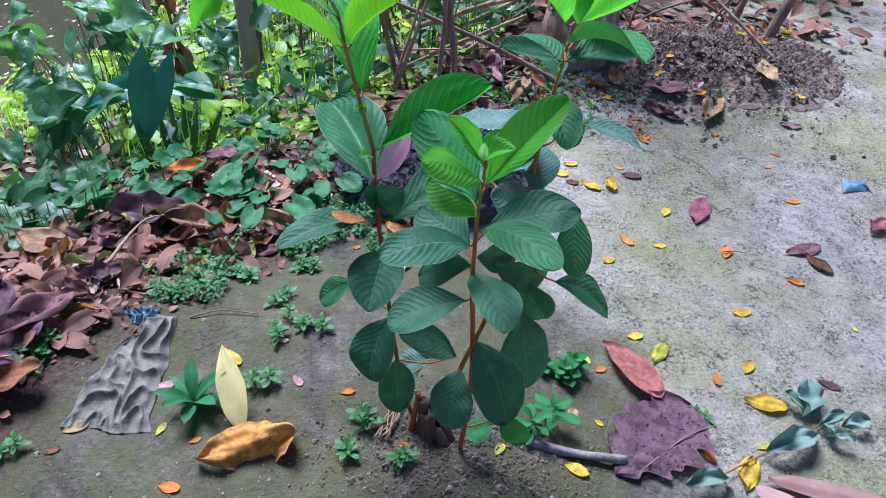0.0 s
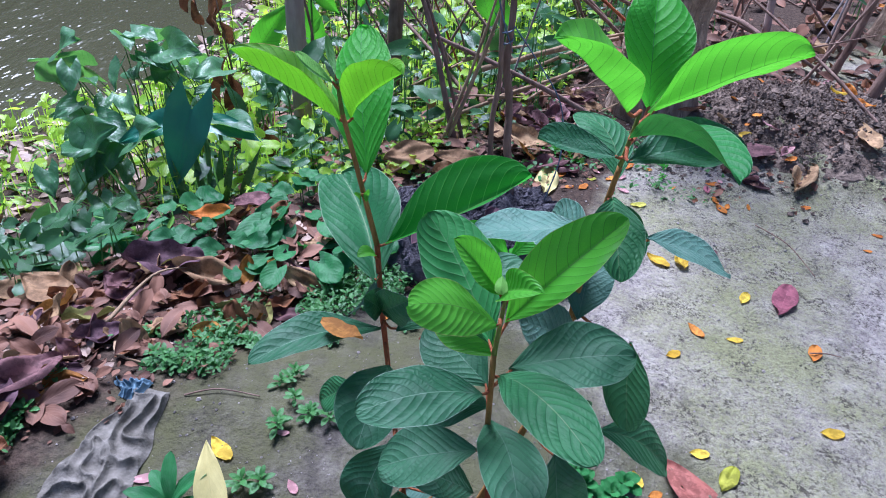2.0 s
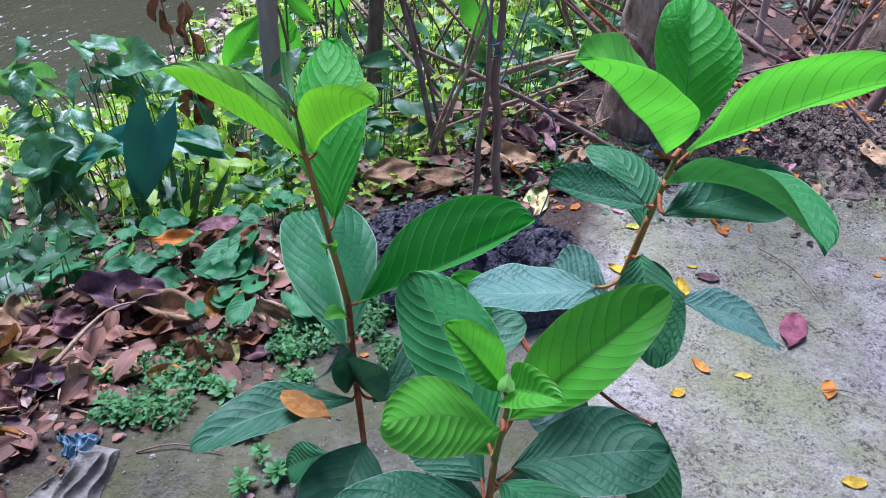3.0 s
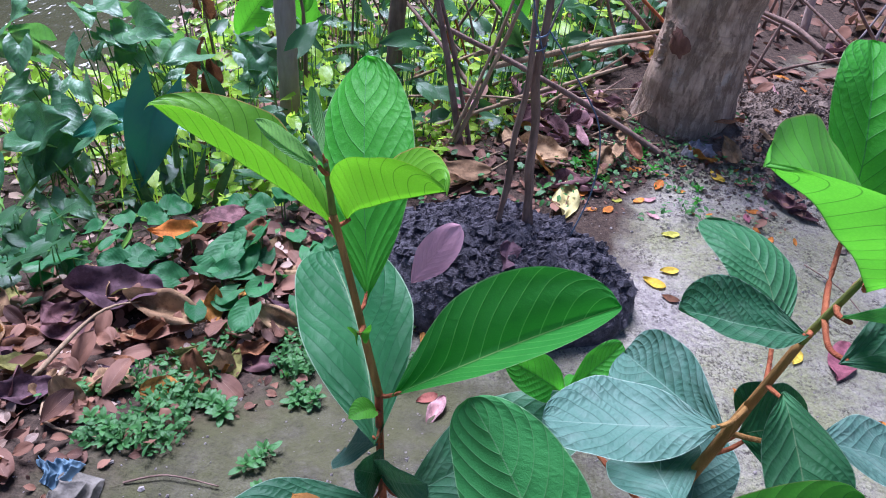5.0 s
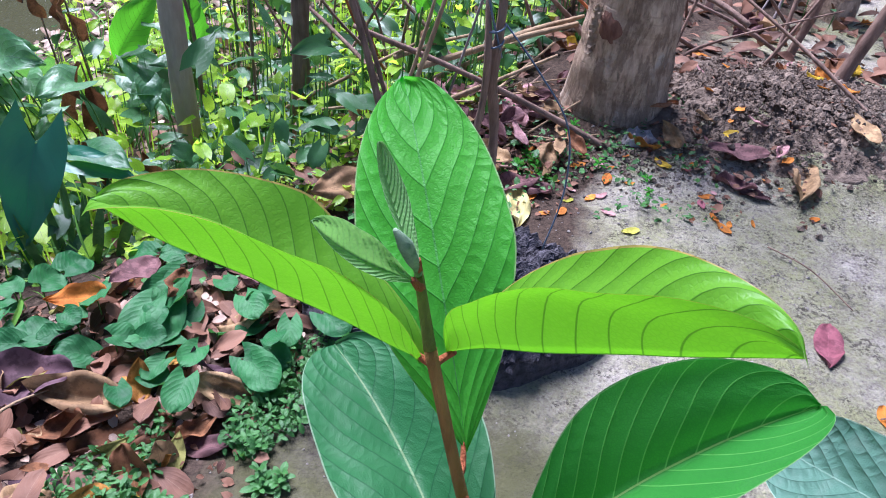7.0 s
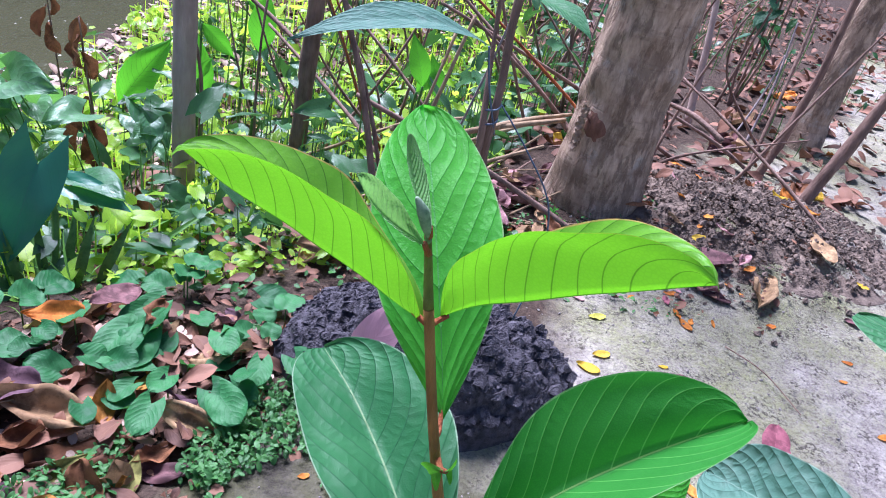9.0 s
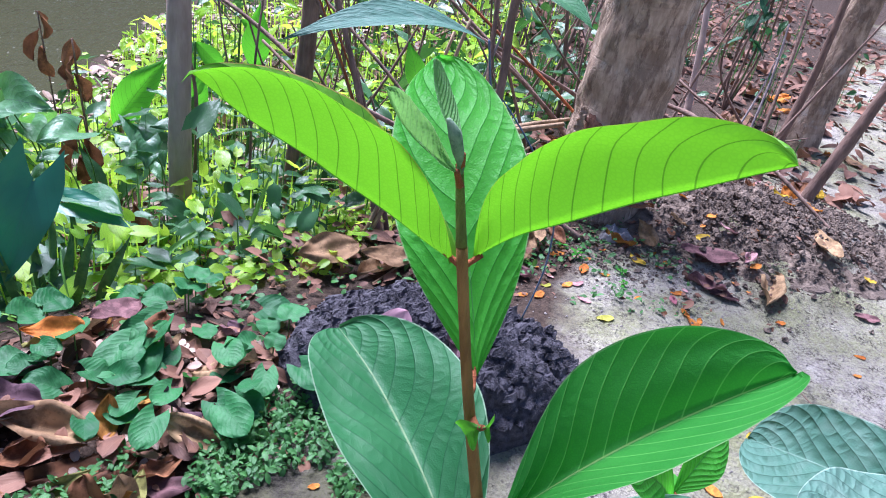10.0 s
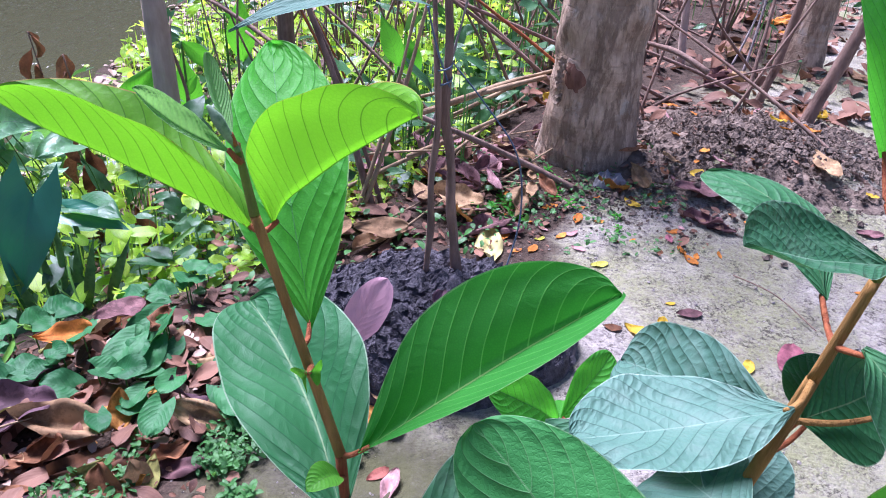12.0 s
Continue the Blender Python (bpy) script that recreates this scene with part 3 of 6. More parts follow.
def leaf(stem, material, base, tip, normal, width, fold=10, bend=0.05, sweep=0.0):
    """A leaf of the sapling: ribbed blade on a short stalk that springs from the named stem."""
    global leaf_count
    leaf_count += 1
    ln = (Vector(tip) - Vector(base)).length
    fine = ln > 0.055 or material is bud
    v, f, uv = blade(base, tip, normal, width, fold, bend, "oval", 90 if fine else 24, 9 if fine else 5,
                     0.0007 if material is bud else 0.0003, 0.07, 0.0, leaf_count * 1.37, 14 if material is bud else 12 if material in (young, glowing) else 10, 0.0, 0.05, 1.9 if material in (young, glowing) else 2.4 if material is bud else 2.3, sweep)
    ob = part("leaf", mesh_of("leaf", v, f, material, uv), sapling)
    near = min(LINES[stem], key=lambda p: (p - Vector(base)).length + 0.6 * max(0, p.z - base[2] + 0.006))
    b = Vector(base)
    if (near - b).length > 0.004:
        mid = near.lerp(b, 0.55) - Vector((0, 0, 0.12 * (near - b).length))
        rod("leaf_stalk", [near, mid, b + (Vector(tip) - b) * 0.04], 0.0017, 0.0011, red_stem if material is not pale else green_stem, parent=ob, sides=6, knobs=0.1)
    return ob


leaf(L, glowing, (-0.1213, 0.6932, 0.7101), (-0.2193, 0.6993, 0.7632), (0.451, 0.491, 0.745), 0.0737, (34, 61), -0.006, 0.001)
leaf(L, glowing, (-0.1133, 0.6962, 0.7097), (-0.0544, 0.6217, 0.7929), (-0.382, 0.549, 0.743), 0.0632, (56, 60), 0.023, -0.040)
leaf(L, fresh, (-0.1006, 0.6972, 0.6512), (-0.1307, 0.8204, 0.7468), (-0.288, -0.581, 0.761), 0.0639, (-0, -14), 0.094, -0.025)
leaf(L, dusty, (-0.0871, 0.6658, 0.5460), (-0.1647, 0.8365, 0.5589), (-0.009, -0.234, 0.972), 0.1040, (31, 38), 0.000, -0.047)
leaf(L, deep, (-0.0786, 0.6748, 0.5904), (0.0531, 0.7212, 0.6556), (-0.221, -0.617, 0.755), 0.1019, (27, 71), -0.145, 0.032)
leaf(L, bud, (-0.1256, 0.6912, 0.7455), (-0.1546, 0.6799, 0.7754), (0.747, -0.397, 0.534), 0.0167, (47, 46), -0.104, 0.004)
leaf(L, bud, (-0.1251, 0.6919, 0.7516), (-0.1388, 0.7217, 0.7747), (0.62, -0.42, 0.66), 0.0105, (30, 55), -0.099, -0.044)
part("closed_bud", mesh_of("closed_bud", *spindle(((-0.1250, 0.6975, 0.743), (-0.1253, 0.6950, 0.7475), (-0.1275, 0.6925, 0.7535), (-0.1297, 0.6915, 0.7595), (-0.1329, 0.6921, 0.7645)), (0.0013, 0.0014, 0.0021, 0.0024, 0.0006)), downy), sapling, "closed downy grey-green leaf bud")
leaf(L, young, (-0.100, 0.671, 0.648), (-0.103, 0.679, 0.635), (-0.806, -0.570, -0.160), .014, 15, .1)
leaf(L, young, (-0.099, 0.670, 0.649), (-0.095, 0.677, 0.643), (0.892, -0.416, 0.179), .012, 15, .1)
leaf(L, young, (-0.088, 0.671, 0.577), (-0.102, 0.655, 0.587), (0.412, 0.174, 0.894), .018, 25, .2)
leaf(L, mature, (-0.0817, 0.6605, 0.4901), (-0.1944, 0.5816, 0.5000), (0.104, 0.111, 0.988), 0.0543, (19, 18), 0.078, -0.035)
leaf(L, mature, (-0.082, 0.670, 0.507), (-0.049, 0.640, 0.554), (-0.579, -0.808, -0.110), .045, 15, .05)
leaf(L, mature, (-0.083, 0.670, 0.507), (-0.096, 0.650, 0.540), (0.944, -0.255, 0.207), .035, 15, .05)
leaf(L, mature, (-0.066, 0.665, 0.485), (0.058, 0.730, 0.544), (-0.209, -0.406, 0.890), .07, 14, .06)
leaf(L, pale, (-0.085, 0.680, 0.529), (-0.120, 0.720, 0.456), (-0.848, 0.180, 0.499), .05, 8, .04)
leaf(L, mature, (-0.0698, 0.6454, 0.4531), (-0.0837, 0.5499, 0.4340), (-0.107, -0.845, 0.524), 0.0746, (18, 19), 0.109, 0.004)
leaf(F, mature, (0.0328, 0.5459, 0.4645), (-0.0599, 0.5370, 0.4280), (-0.556, -0.235, 0.797), 0.0627, (11, 11), 0.074, -0.006)
leaf(L, mature, (-0.0613, 0.6196, 0.3558), (-0.0877, 0.5762, 0.2714), (-0.429, -0.805, 0.409), 0.0696, (14, 13), 0.065, -0.054)
leaf(L, mature, (-0.0549, 0.6178, 0.2690), (-0.0481, 0.5915, 0.1821), (0.344, -0.887, 0.308), 0.0574, (-11, -11), -0.021, 0.009)
leaf(L, mature, (0.033, 0.630, 0.268), (-0.049, 0.600, 0.342), (0.691, -0.136, 0.710), .052, 10, .08)
leaf(F, mature, (0.0375, 0.5909, 0.2883), (0.0264, 0.5379, 0.2208), (-0.394, -0.823, 0.408), 0.0670, (5, 6), 0.072, -0.012)
leaf(F, mature, (0.0526, 0.5541, 0.3864), (0.1008, 0.5140, 0.2724), (0.249, -0.939, 0.236), 0.0693, (3, 2), 0.024, 0.045)
leaf(R, mature, (0.1142, 0.6174, 0.3812), (0.1375, 0.5907, 0.2556), (0.367, -0.897, 0.247), 0.0764, (-3, 1), 0.014, -0.013)
leaf(F, mature, (0.0385, 0.5483, 0.5070), (0.0691, 0.4358, 0.5277), (0.274, -0.733, 0.623), 0.0566, (6, 6), 0.101, 0.033)
leaf(F, mature, (0.0318, 0.5209, 0.5717), (-0.0616, 0.4711, 0.5895), (0.308, -0.058, 0.950), 0.0527, (-0, 1), 0.094, -0.025)
leaf(F, dusty, (0.0413, 0.5265, 0.5905), (0.1098, 0.4262, 0.6270), (-0.005, -0.315, 0.949), 0.0492, (-4, -1), 0.117, 0.023)
leaf(F, mature, (0.0498, 0.5475, 0.5768), (0.1519, 0.5651, 0.5920), (0.191, -0.186, 0.964), 0.0631, (4, 11), 0.023, 0.025)
leaf(F, mature, (0.035, 0.570, 0.526), (-0.026, 0.630, 0.536), (-0.274, -0.422, 0.864), .062, 10, .05)
leaf(F, mature, (0.039, 0.570, 0.500), (-0.024, 0.600, 0.448), (-0.664, -0.105, 0.740), .05, 10, .05)
leaf(R, mature, (0.045, 0.600, 0.488), (0.095, 0.640, 0.463), (0.675, -0.683, 0.280), .046, 10, .05)
leaf(R, mature, (0.066, 0.600, 0.477), (0.145, 0.660, 0.404), (0.625, -0.780, 0.028), .05, 18, .05)
leaf(R, dusty, (0.1626, 0.6308, 0.5436), (0.1675, 0.5769, 0.4815), (-0.596, -0.799, 0.083), 0.0529, (9, 7), 0.050, -0.003)
leaf(R, dusty, (0.1448, 0.5857, 0.4672), (0.2264, 0.6083, 0.3907), (0.465, -0.363, 0.807), 0.0482, (9, 15), 0.058, 0.068)
leaf(R, dusty, (0.112, 0.630, 0.424), (0.151, 0.630, 0.355), (0.034, -0.999, 0.019), .05, 8, .05)
leaf(F, lit, (0.107, 0.600, 0.179), (0.146, 0.585, 0.127), (-0.019, -0.964, 0.264), .042, 8, .05)
leaf(F, lit, (0.096, 0.600, 0.150), (0.057, 0.590, 0.132), (-0.329, -0.326, 0.886), .038, 8, .05)
leaf(L, dusty, (-0.126, 0.720, 0.325), (-0.182, 0.740, 0.260), (-0.738, -0.453, 0.500), .045, 10, .05)
leaf(L, pale, (-0.002, 0.660, 0.227), (-0.057, 0.680, 0.173), (-0.713, -0.378, 0.591), .05, 10, .05)
leaf(F, young, (0.0414, 0.5308, 0.6442), (0.1175, 0.5569, 0.7323), (-0.389, -0.650, 0.653), 0.0566, (30, 43), 0.061, -0.012)
leaf(F, young, (0.0372, 0.5040, 0.6653), (-0.0211, 0.4590, 0.7163), (0.846, -0.017, 0.533), 0.0416, (-8, -10), 0.016, -0.078)
leaf(F, young, (0.036, 0.525, 0.676), (-0.000, 0.518, 0.727), (0.723, -0.520, 0.454), .032, 35, .03)
leaf(F, young, (0.040, 0.524, 0.673), (0.062, 0.486, 0.716), (-0.877, 0.040, 0.479), .03, 35, .15)
leaf(F, lit, (0.0329, 0.5302, 0.6188), (-0.0314, 0.6170, 0.6740), (-0.229, -0.775, 0.589), 0.0621, (-9, -5), 0.027, -0.050)
leaf(F, young, (0.039, 0.545, 0.592), (-0.015, 0.585, 0.615), (-0.171, -0.643, 0.747), .05, 8, .05)
leaf(F, bud, (0.036, 0.518, 0.682), (0.035, 0.506, 0.710), (-0.061, -0.918, -0.391), .012, 40, .0)
leaf(R, pale, (0.114, 0.630, 0.537), (0.055, 0.610, 0.573), (0.572, -0.490, 0.657), .052, 10, .05)
leaf(R, young, (0.1096, 0.6089, 0.7870), (0.0506, 0.6001, 0.8388), (0.789, 0.204, 0.580), 0.0931, (34, 30), 0.045, 0.059)
leaf(R, fresh, (0.1402, 0.6953, 0.7484), (0.1371, 0.7585, 0.8253), (0.156, -0.125, 0.980), 0.0653, (23, 24), 0.178, 0.089)
leaf(R, young, (0.1308, 0.6481, 0.7683), (0.2276, 0.6345, 0.8329), (0.646, 0.285, 0.709), 0.0756, (27, 31), 0.023, 0.003)
leaf(R, lit, (0.117, 0.626, 0.757), (0.177, 0.541, 0.780), (0.183, 0.378, 0.908), .064, 34, .12)
leaf(R, mature, (0.117, 0.610, 0.746), (0.207, 0.649, 0.751), (0.071, -0.296, 0.952), .052, 14, .05)
leaf(R, mature, (0.1139, 0.6349, 0.7353), (0.0494, 0.6195, 0.7527), (0.217, -0.238, 0.947), 0.0411, (38, 18), -0.043, -0.017)
leaf(R, dusty, (0.1240, 0.6725, 0.6910), (0.0881, 0.7394, 0.7180), (-0.002, 0.115, 0.993), 0.0458, (-0, -2), 0.120, -0.097)
leaf(R, pale, (0.0926, 0.6236, 0.6757), (0.0072, 0.6213, 0.6614), (-0.026, 0.179, 0.984), 0.0640, (17, 11), -0.083, -0.079)
leaf(R, pale, (0.1535, 0.6444, 0.6539), (0.2316, 0.6479, 0.6221), (0.458, 0.101, 0.883), 0.0566, (8, 11), 0.074, 0.011)
leaf(R, dusty, (0.1166, 0.6337, 0.6974), (0.1224, 0.5568, 0.6746), (0.093, -0.995, 0.022), 0.0434, (14, 16), 0.097, -0.026)
leaf(R, pale, (0.109, 0.630, 0.564), (0.120, 0.700, 0.590), (0.114, -0.354, 0.928), .05, 14, .05)
leaf(R, pale, (0.093, 0.620, 0.605), (0.092, 0.700, 0.550), (-0.488, 0.489, 0.724), .06, 10, .05)
leaf(R, pale, (0.112, 0.647, 0.640), (0.077, 0.759, 0.576), (-0.821, 0.074, 0.566), .06, 18, .05)
leaf(R, fresh, (0.043, 0.751, 0.533), (0.082, 0.790, 0.554), (0.265, -0.640, 0.722), .03, 20, .05)
leaf(R, fresh, (0.041, 0.747, 0.534), (-0.009, 0.727, 0.585), (0.706, -0.515, 0.487), .034, 16, .05)
leaf(R, fresh, (0.043, 0.750, 0.534), (0.050, 0.776, 0.524), (-0.038, 0.367, 0.929), .012, 20, .05)
leaf(R, dusty, (0.117, 0.650, 0.641), (0.155, 0.660, 0.650), (0.054, -0.786, 0.616), .055, 14, .05)
leaf(R, dusty, (0.131, 0.660, 0.627), (0.145, 0.680, 0.650), (-0.014, -0.748, 0.664), .05, 14, .05)

# old cut stump at the sapling's foot
for k, (x, y, r, h) in enumerate(((0.0, 0.612, 0.012, 0.15), (0.018, 0.606, 0.008, 0.12), (-0.012, 0.622, 0.009, 0.17), (0.030, 0.615, 0.007, 0.13), (0.01, 0.63, 0.011, 0.16))):
    v, f = tube(((x * 1.5, y - 0.008, 0.055), (x, y, 0.10), (x * 0.8 - 0.004, y + 0.004, h)), r * 1.25, r * 0.75, 12, 0.8, 3.0 + k, 0.006)
    part("stump", mesh_of("stump", v, f, stump_bark), sapling, "split dark-brown old stem stump")
v, f = tube(((-0.035, 0.628, 0.06), (-0.028, 0.625, 0.11), (-0.02, 0.63, 0.18)), 0.006, 0.004, 8, 0.3, 5.0)
part("shoot_stub", mesh_of("shoot_stub", v, f, red_stem), sapling)

# ---- soil mound with a young mango sapling ----


def lumpy(name, at, rx, ry, h, material, power=0.62, rough=0.03, res=64, seed=0.0):
    """A heap of crumbled soil that rests on the ground."""
    verts, faces = [], []
    rings = res // 2
    for i in range(rings + 1):
        q = i / rings
        for k in range(res):
            a = 2 * math.pi * k / res
            rr = 1 + 0.10 * noise.noise((math.cos(a) * 1.6 + seed, math.sin(a) * 1.6, seed))
            x, y = math.cos(a) * rx * q * rr, math.sin(a) * ry * q * rr
            z = h * max(0.0, 1 - q ** 2.4) ** power
            p = Vector((x * 9 + seed, y * 9, z * 9))
            c = noise.noise(p * 0.9) * 0.7 + 0.9 * noise.turbulence(p * 1.5, 5, True) - 0.5
            z += rough * c * (1 - q ** 6)
            g = ground_z(at[0] + x, at[1] + y) - at[2]
            push = 1 + 0.5 * rough / max(rx, 0.01) * c
            verts.append((x * push, y * push, g + z - (0.012 if i == rings else 0)))
    for i in range(rings):
        for k in range(res):
            a, b2 = i * res + k, i * res + (k + 1) % res
            faces.append((a, b2, b2 + res, a + res))
    ob = new(name, mesh_of(name, verts, faces, material))
    ob.location = at
    return ob


mound = lumpy("soil_mound", (-0.015, 1.435, 0), 0.27, 0.175, 0.152, black_soil, 0.55, 0.034, 220, 2.0)
rng = random.Random(44)
pieces = []


def crumb(c, r, rng, squash=0.8):
    """A small angular clod round c."""
    vs = [c + Vector(d) * r * rng.uniform(0.65, 1.3) for d in ((1, 0, 0), (0.3, 0.95, 0.1), (-0.8, 0.6, 0), (-0.8, -0.6, 0), (0.3, -0.95, 0), (0.1, 0, squash), (0, 0.1, -squash), (0.6, 0.5, 0.55), (-0.6, -0.3, 0.6))]
    fs = [(0, 1, 7), (1, 5, 7), (5, 0, 7), (1, 2, 5), (2, 3, 8), (3, 5, 8), (5, 2, 8), (3, 4, 5), (4, 0, 5), (1, 0, 6), (2, 1, 6), (3, 2, 6), (4, 3, 6), (0, 4, 6)]
    return vs, fs, [(0, 0)] * 9


MOUND = [mound.location + q.co for q in mound.data.vertices]
for _ in range(4200):
    c = rng.choice(MOUND)
    pieces.append(crumb(c, rng.uniform(0.0014, 0.0042) + 0.013 * rng.random() ** 8, rng))
v, f, uv = join(pieces)
tagged(new("mound_clods", mesh_of("mound_clods", v, f, black_soil, shade=False)), "loose dark clods on the soil mound", "soil", kind="stuff")
tagged(mound, "heap of dark wet clodded soil round a young sapling", "soil mound")

mango = empty("mango_sapling", (0.03, 1.47, 0.15), "thin bare dark sapling tied with blue wire, one drooping leaf", "sapling")
rod("stem", ((0.035, 1.475, 0.1), (0.030, 1.472, 0.19), (0.019, 1.466, 0.27), (0.013, 1.47, 0.36), (0.002, 1.462, 0.44), (0.004, 1.466, 0.53), (0.0, 1.478, 0.64), (0.008, 1.485, 0.78), (0.02, 1.5, 1.0)), 0.0085, 0.005, twig_bark, parent=mango, sides=12, knobs=0.7)
rod("stem", ((-0.022, 1.45, 0.1), (-0.014, 1.455, 0.22), (-0.015, 1.449, 0.33), (-0.009, 1.452, 0.42), (-0.013, 1.452, 0.5), (-0.02, 1.5, 0.62), (-0.03, 1.56, 0.9)), 0.0052, 0.0035, twig_bark, parent=mango, sides=10, knobs=0.7)
v, f, uv = blade((-0.013, 1.62, 0.549), (-0.293, 1.392, 0.572), (0.1, -0.2, 1), 0.075, 16, 0.10, "lance", 40, 5, 0.0012, 0.06, 0, 3.3, 18)
part("leaf", mesh_of("leaf", v, f, pale, uv), mango, "long dusty blue-green drooping leaf")
v, f, uv = blade((0.03, 1.5, 0.66), (0.10, 1.42, 0.64), (0.1, -0.3, 1), 0.05, 12, 0.1, "lance", 24, 4, 0.001, 0.05, 0, 5.3, 14)
part("leaf", mesh_of("leaf", v, f, dusty, uv), mango)
wire_pts = [(0.012 * math.cos(a) - 0.003, 1.460 + 0.014 * math.sin(a), 0.47 + 0.0035 * a) for a in np.arange(0, 14, 0.7)]
v, f = tube([(-0.03, 1.44, 0.60), (-0.015, 1.446, 0.54)] + wire_pts + [(0.06, 1.44, 0.46), (0.115, 1.43, 0.38), (0.13, 1.43, 0.27), (0.11, 1.41, 0.17)], 0.0016, 0.0014, 6)
part("wire", mesh_of("wire", v, f, blue_wire), mango, "loose twisted blue tying wire")

# ---- trees and stakes ----


def tree(points, r0, r1, material, label, flare=0.0, crown_at=None, crown=1.0, name="tree"):
    """A trunk with limbs and a crown of many small leaves high over the path."""
    t = empty(name, points[0], label, "tree")
    dense = frames_along(points)
    v, f = tube(dense, r0, r1, 64, 0.10, points[0][0] * 3, flare)
    for i in range(0, len(v)):
        axis = dense[min(i // 64 // 6, len(dense) - 1)]
        out = Vector((v[i].x - axis.x, v[i].y - axis.y, 0))
        a, up = math.atan2(out.y, out.x), v[i].z
        root = 0.22 * math.exp(-max(0.0, up) / 0.10) * max(0.0, math.cos(2.0 * a + 0.8) + 0.35 * math.cos(5.0 * a)) if flare else 0.0
        ridge2 = 0.035 * noise.noise((math.cos(a) * 7, math.sin(a) * 7, up * 2.2)) + 0.02 * noise.noise((math.cos(a) * 17, math.sin(a) * 17, up * 6.0))
        v[i] = v[i] + out * (root + ridge2)
    part("trunk", mesh_of("trunk", v, f, material), t)
    top = Vector(points[-1])
    rng = random.Random(int(points[0][0] * 1000))
    tips = []
    for k in range(6):
        a = k * 1.05 + rng.random()
        e = top + Vector((math.cos(a) * crown, math.sin(a) * crown, crown * (0.35 + 0.5 * rng.random())))
        part("limb", mesh_of("limb", *tube((top - Vector((0, 0, 0.2)), top.lerp(e, 0.5) + Vector((0, 0, 0.1)), e), r1 * 0.55, r1 * 0.15, 8, 0.2, k), material), t)
        tips += [top.lerp(e, q) for q in (0.5, 0.75, 1.0)]
    pieces = []
    for p in tips:
        for _ in range(8):
            c = p + Vector((rng.gauss(0, 0.3), rng.gauss(0, 0.3), rng.gauss(0, 0.22))) * crown
            d = Vector((rng.gauss(0, 1), rng.gauss(0, 1), rng.gauss(-0.3, 0.5))).normalized() * 0.13
            pieces.append(blade(c, c + d, (rng.gauss(0, 0.5), rng.gauss(0, 0.5), 1), 0.055, 10, 0.08, "lance", 4, 1))
    v, f, uv = join(pieces)
    part("crown", mesh_of("crown", v, f, cover_shade, uv), t)
    return t


main_tree = tree(((0.428, 2.20, -0.28), (0.427, 2.20, 0.25), (0.425, 2.20, 0.7), (0.44, 2.21, 1.5), (0.46, 2.22, 3.2)), 0.113, 0.092, trunk_bark,
     "stout grey-brown tree trunk with scarred ringed bark", 0.02, crown=1.1)
tree(((1.40, 3.0, -0.03), (1.46, 3.06, 0.5), (1.55, 3.14, 1.2), (1.66, 3.2, 2.2)), 0.055, 0.042, trunk_bark, "slim dark leaning tree trunk beside the path", 0.02, crown=0.9)
scar_v, scar_f = [], []
for k in range(28):
    w = 2 * math.pi * k / 28
    for q in (1.0, 0.55):
        s = q * (1 + 0.45 * noise.noise((math.cos(w) * 2.2, math.sin(w) * 2.2, 0.7)) + 0.2 * noise.noise((math.cos(w) * 7, math.sin(w) * 7, 1.7)))
        a, r = radians(225.5 + 15 * s * math.cos(w)), 0.1125 if q == 1.0 else 0.1175 + 0.002 * noise.noise((k * 1.3, q, 0))
        scar_v.append((0.426 + r * math.cos(a), 2.20 + r * math.sin(a), 0.257 + 0.032 * s * math.sin(w) - 0.012 * math.cos(w)))
scar_v.append((0.426 + 0.117 * math.cos(radians(225.5)), 2.20 + 0.117 * math.sin(radians(225.5)), 0.257))
for k in range(28):
    m2 = (k + 1) % 28
    scar_f += [(2 * k, 2 * m2, 2 * m2 + 1, 2 * k + 1), (2 * k + 1, 2 * m2 + 1, 56)]
part("bark_scar", mesh_of("bark_scar", scar_v, scar_f, scar_wood), main_tree, "ragged reddish-brown scar in the bark")
for k in range(7):
    a, z0 = radians(225.5 - 14 - 5 * abs(noise.noise((k * 1.7, 0.3, 0.2)))), 0.257 + 0.03 - 0.016 * k
    p = Vector((0.426 + 0.115 * math.cos(a), 2.20 + 0.115 * math.sin(a), z0))
    d = Vector((-math.sin(a), math.cos(a), 0))
    v, f, uv = blade(p + d * 0.008, p - d * 0.014 + Vector((0.006 * math.cos(a), 0.006 * math.sin(a), 0.004)), (math.cos(a), math.sin(a), 0.2), 0.024, 5, 0.15, "round", 6, 3, 0, 0.4, 0.2, k * 3.1, 8, 0, 0.3)
    part("bark_flake", mesh_of("bark_flake", v, f, trunk_bark, uv), main_tree)
rod("stake", ((-0.672, 2.212, -0.42), (-0.668, 2.212, 0.0), (-0.662, 2.213, 0.5), (-0.655, 2.214, 1.3)), 0.031, 0.026, stake_bark,
    "upright grey-brown wooden stake driven into the bank", "stake", sides=14, knobs=0.2)
rod("sapling_trunk", ((-0.40, 2.35, -0.3), (-0.385, 2.37, 0.2), (-0.36, 2.4, 0.8), (-0.33, 2.45, 1.6)), 0.026, 0.016, twig_bark,
    "thin reddish-brown sapling trunk among weeds", "tree trunk", sides=12, knobs=0.3)


def stick(points, r, material=None, label="thin dry brown stick leaning in brushwood", r1=None):
    rod("stick", points, r, r1 or r * 0.6, material or twig_bark, label, "stick", "sticks of the brushwood", sides=7, knobs=0.4)


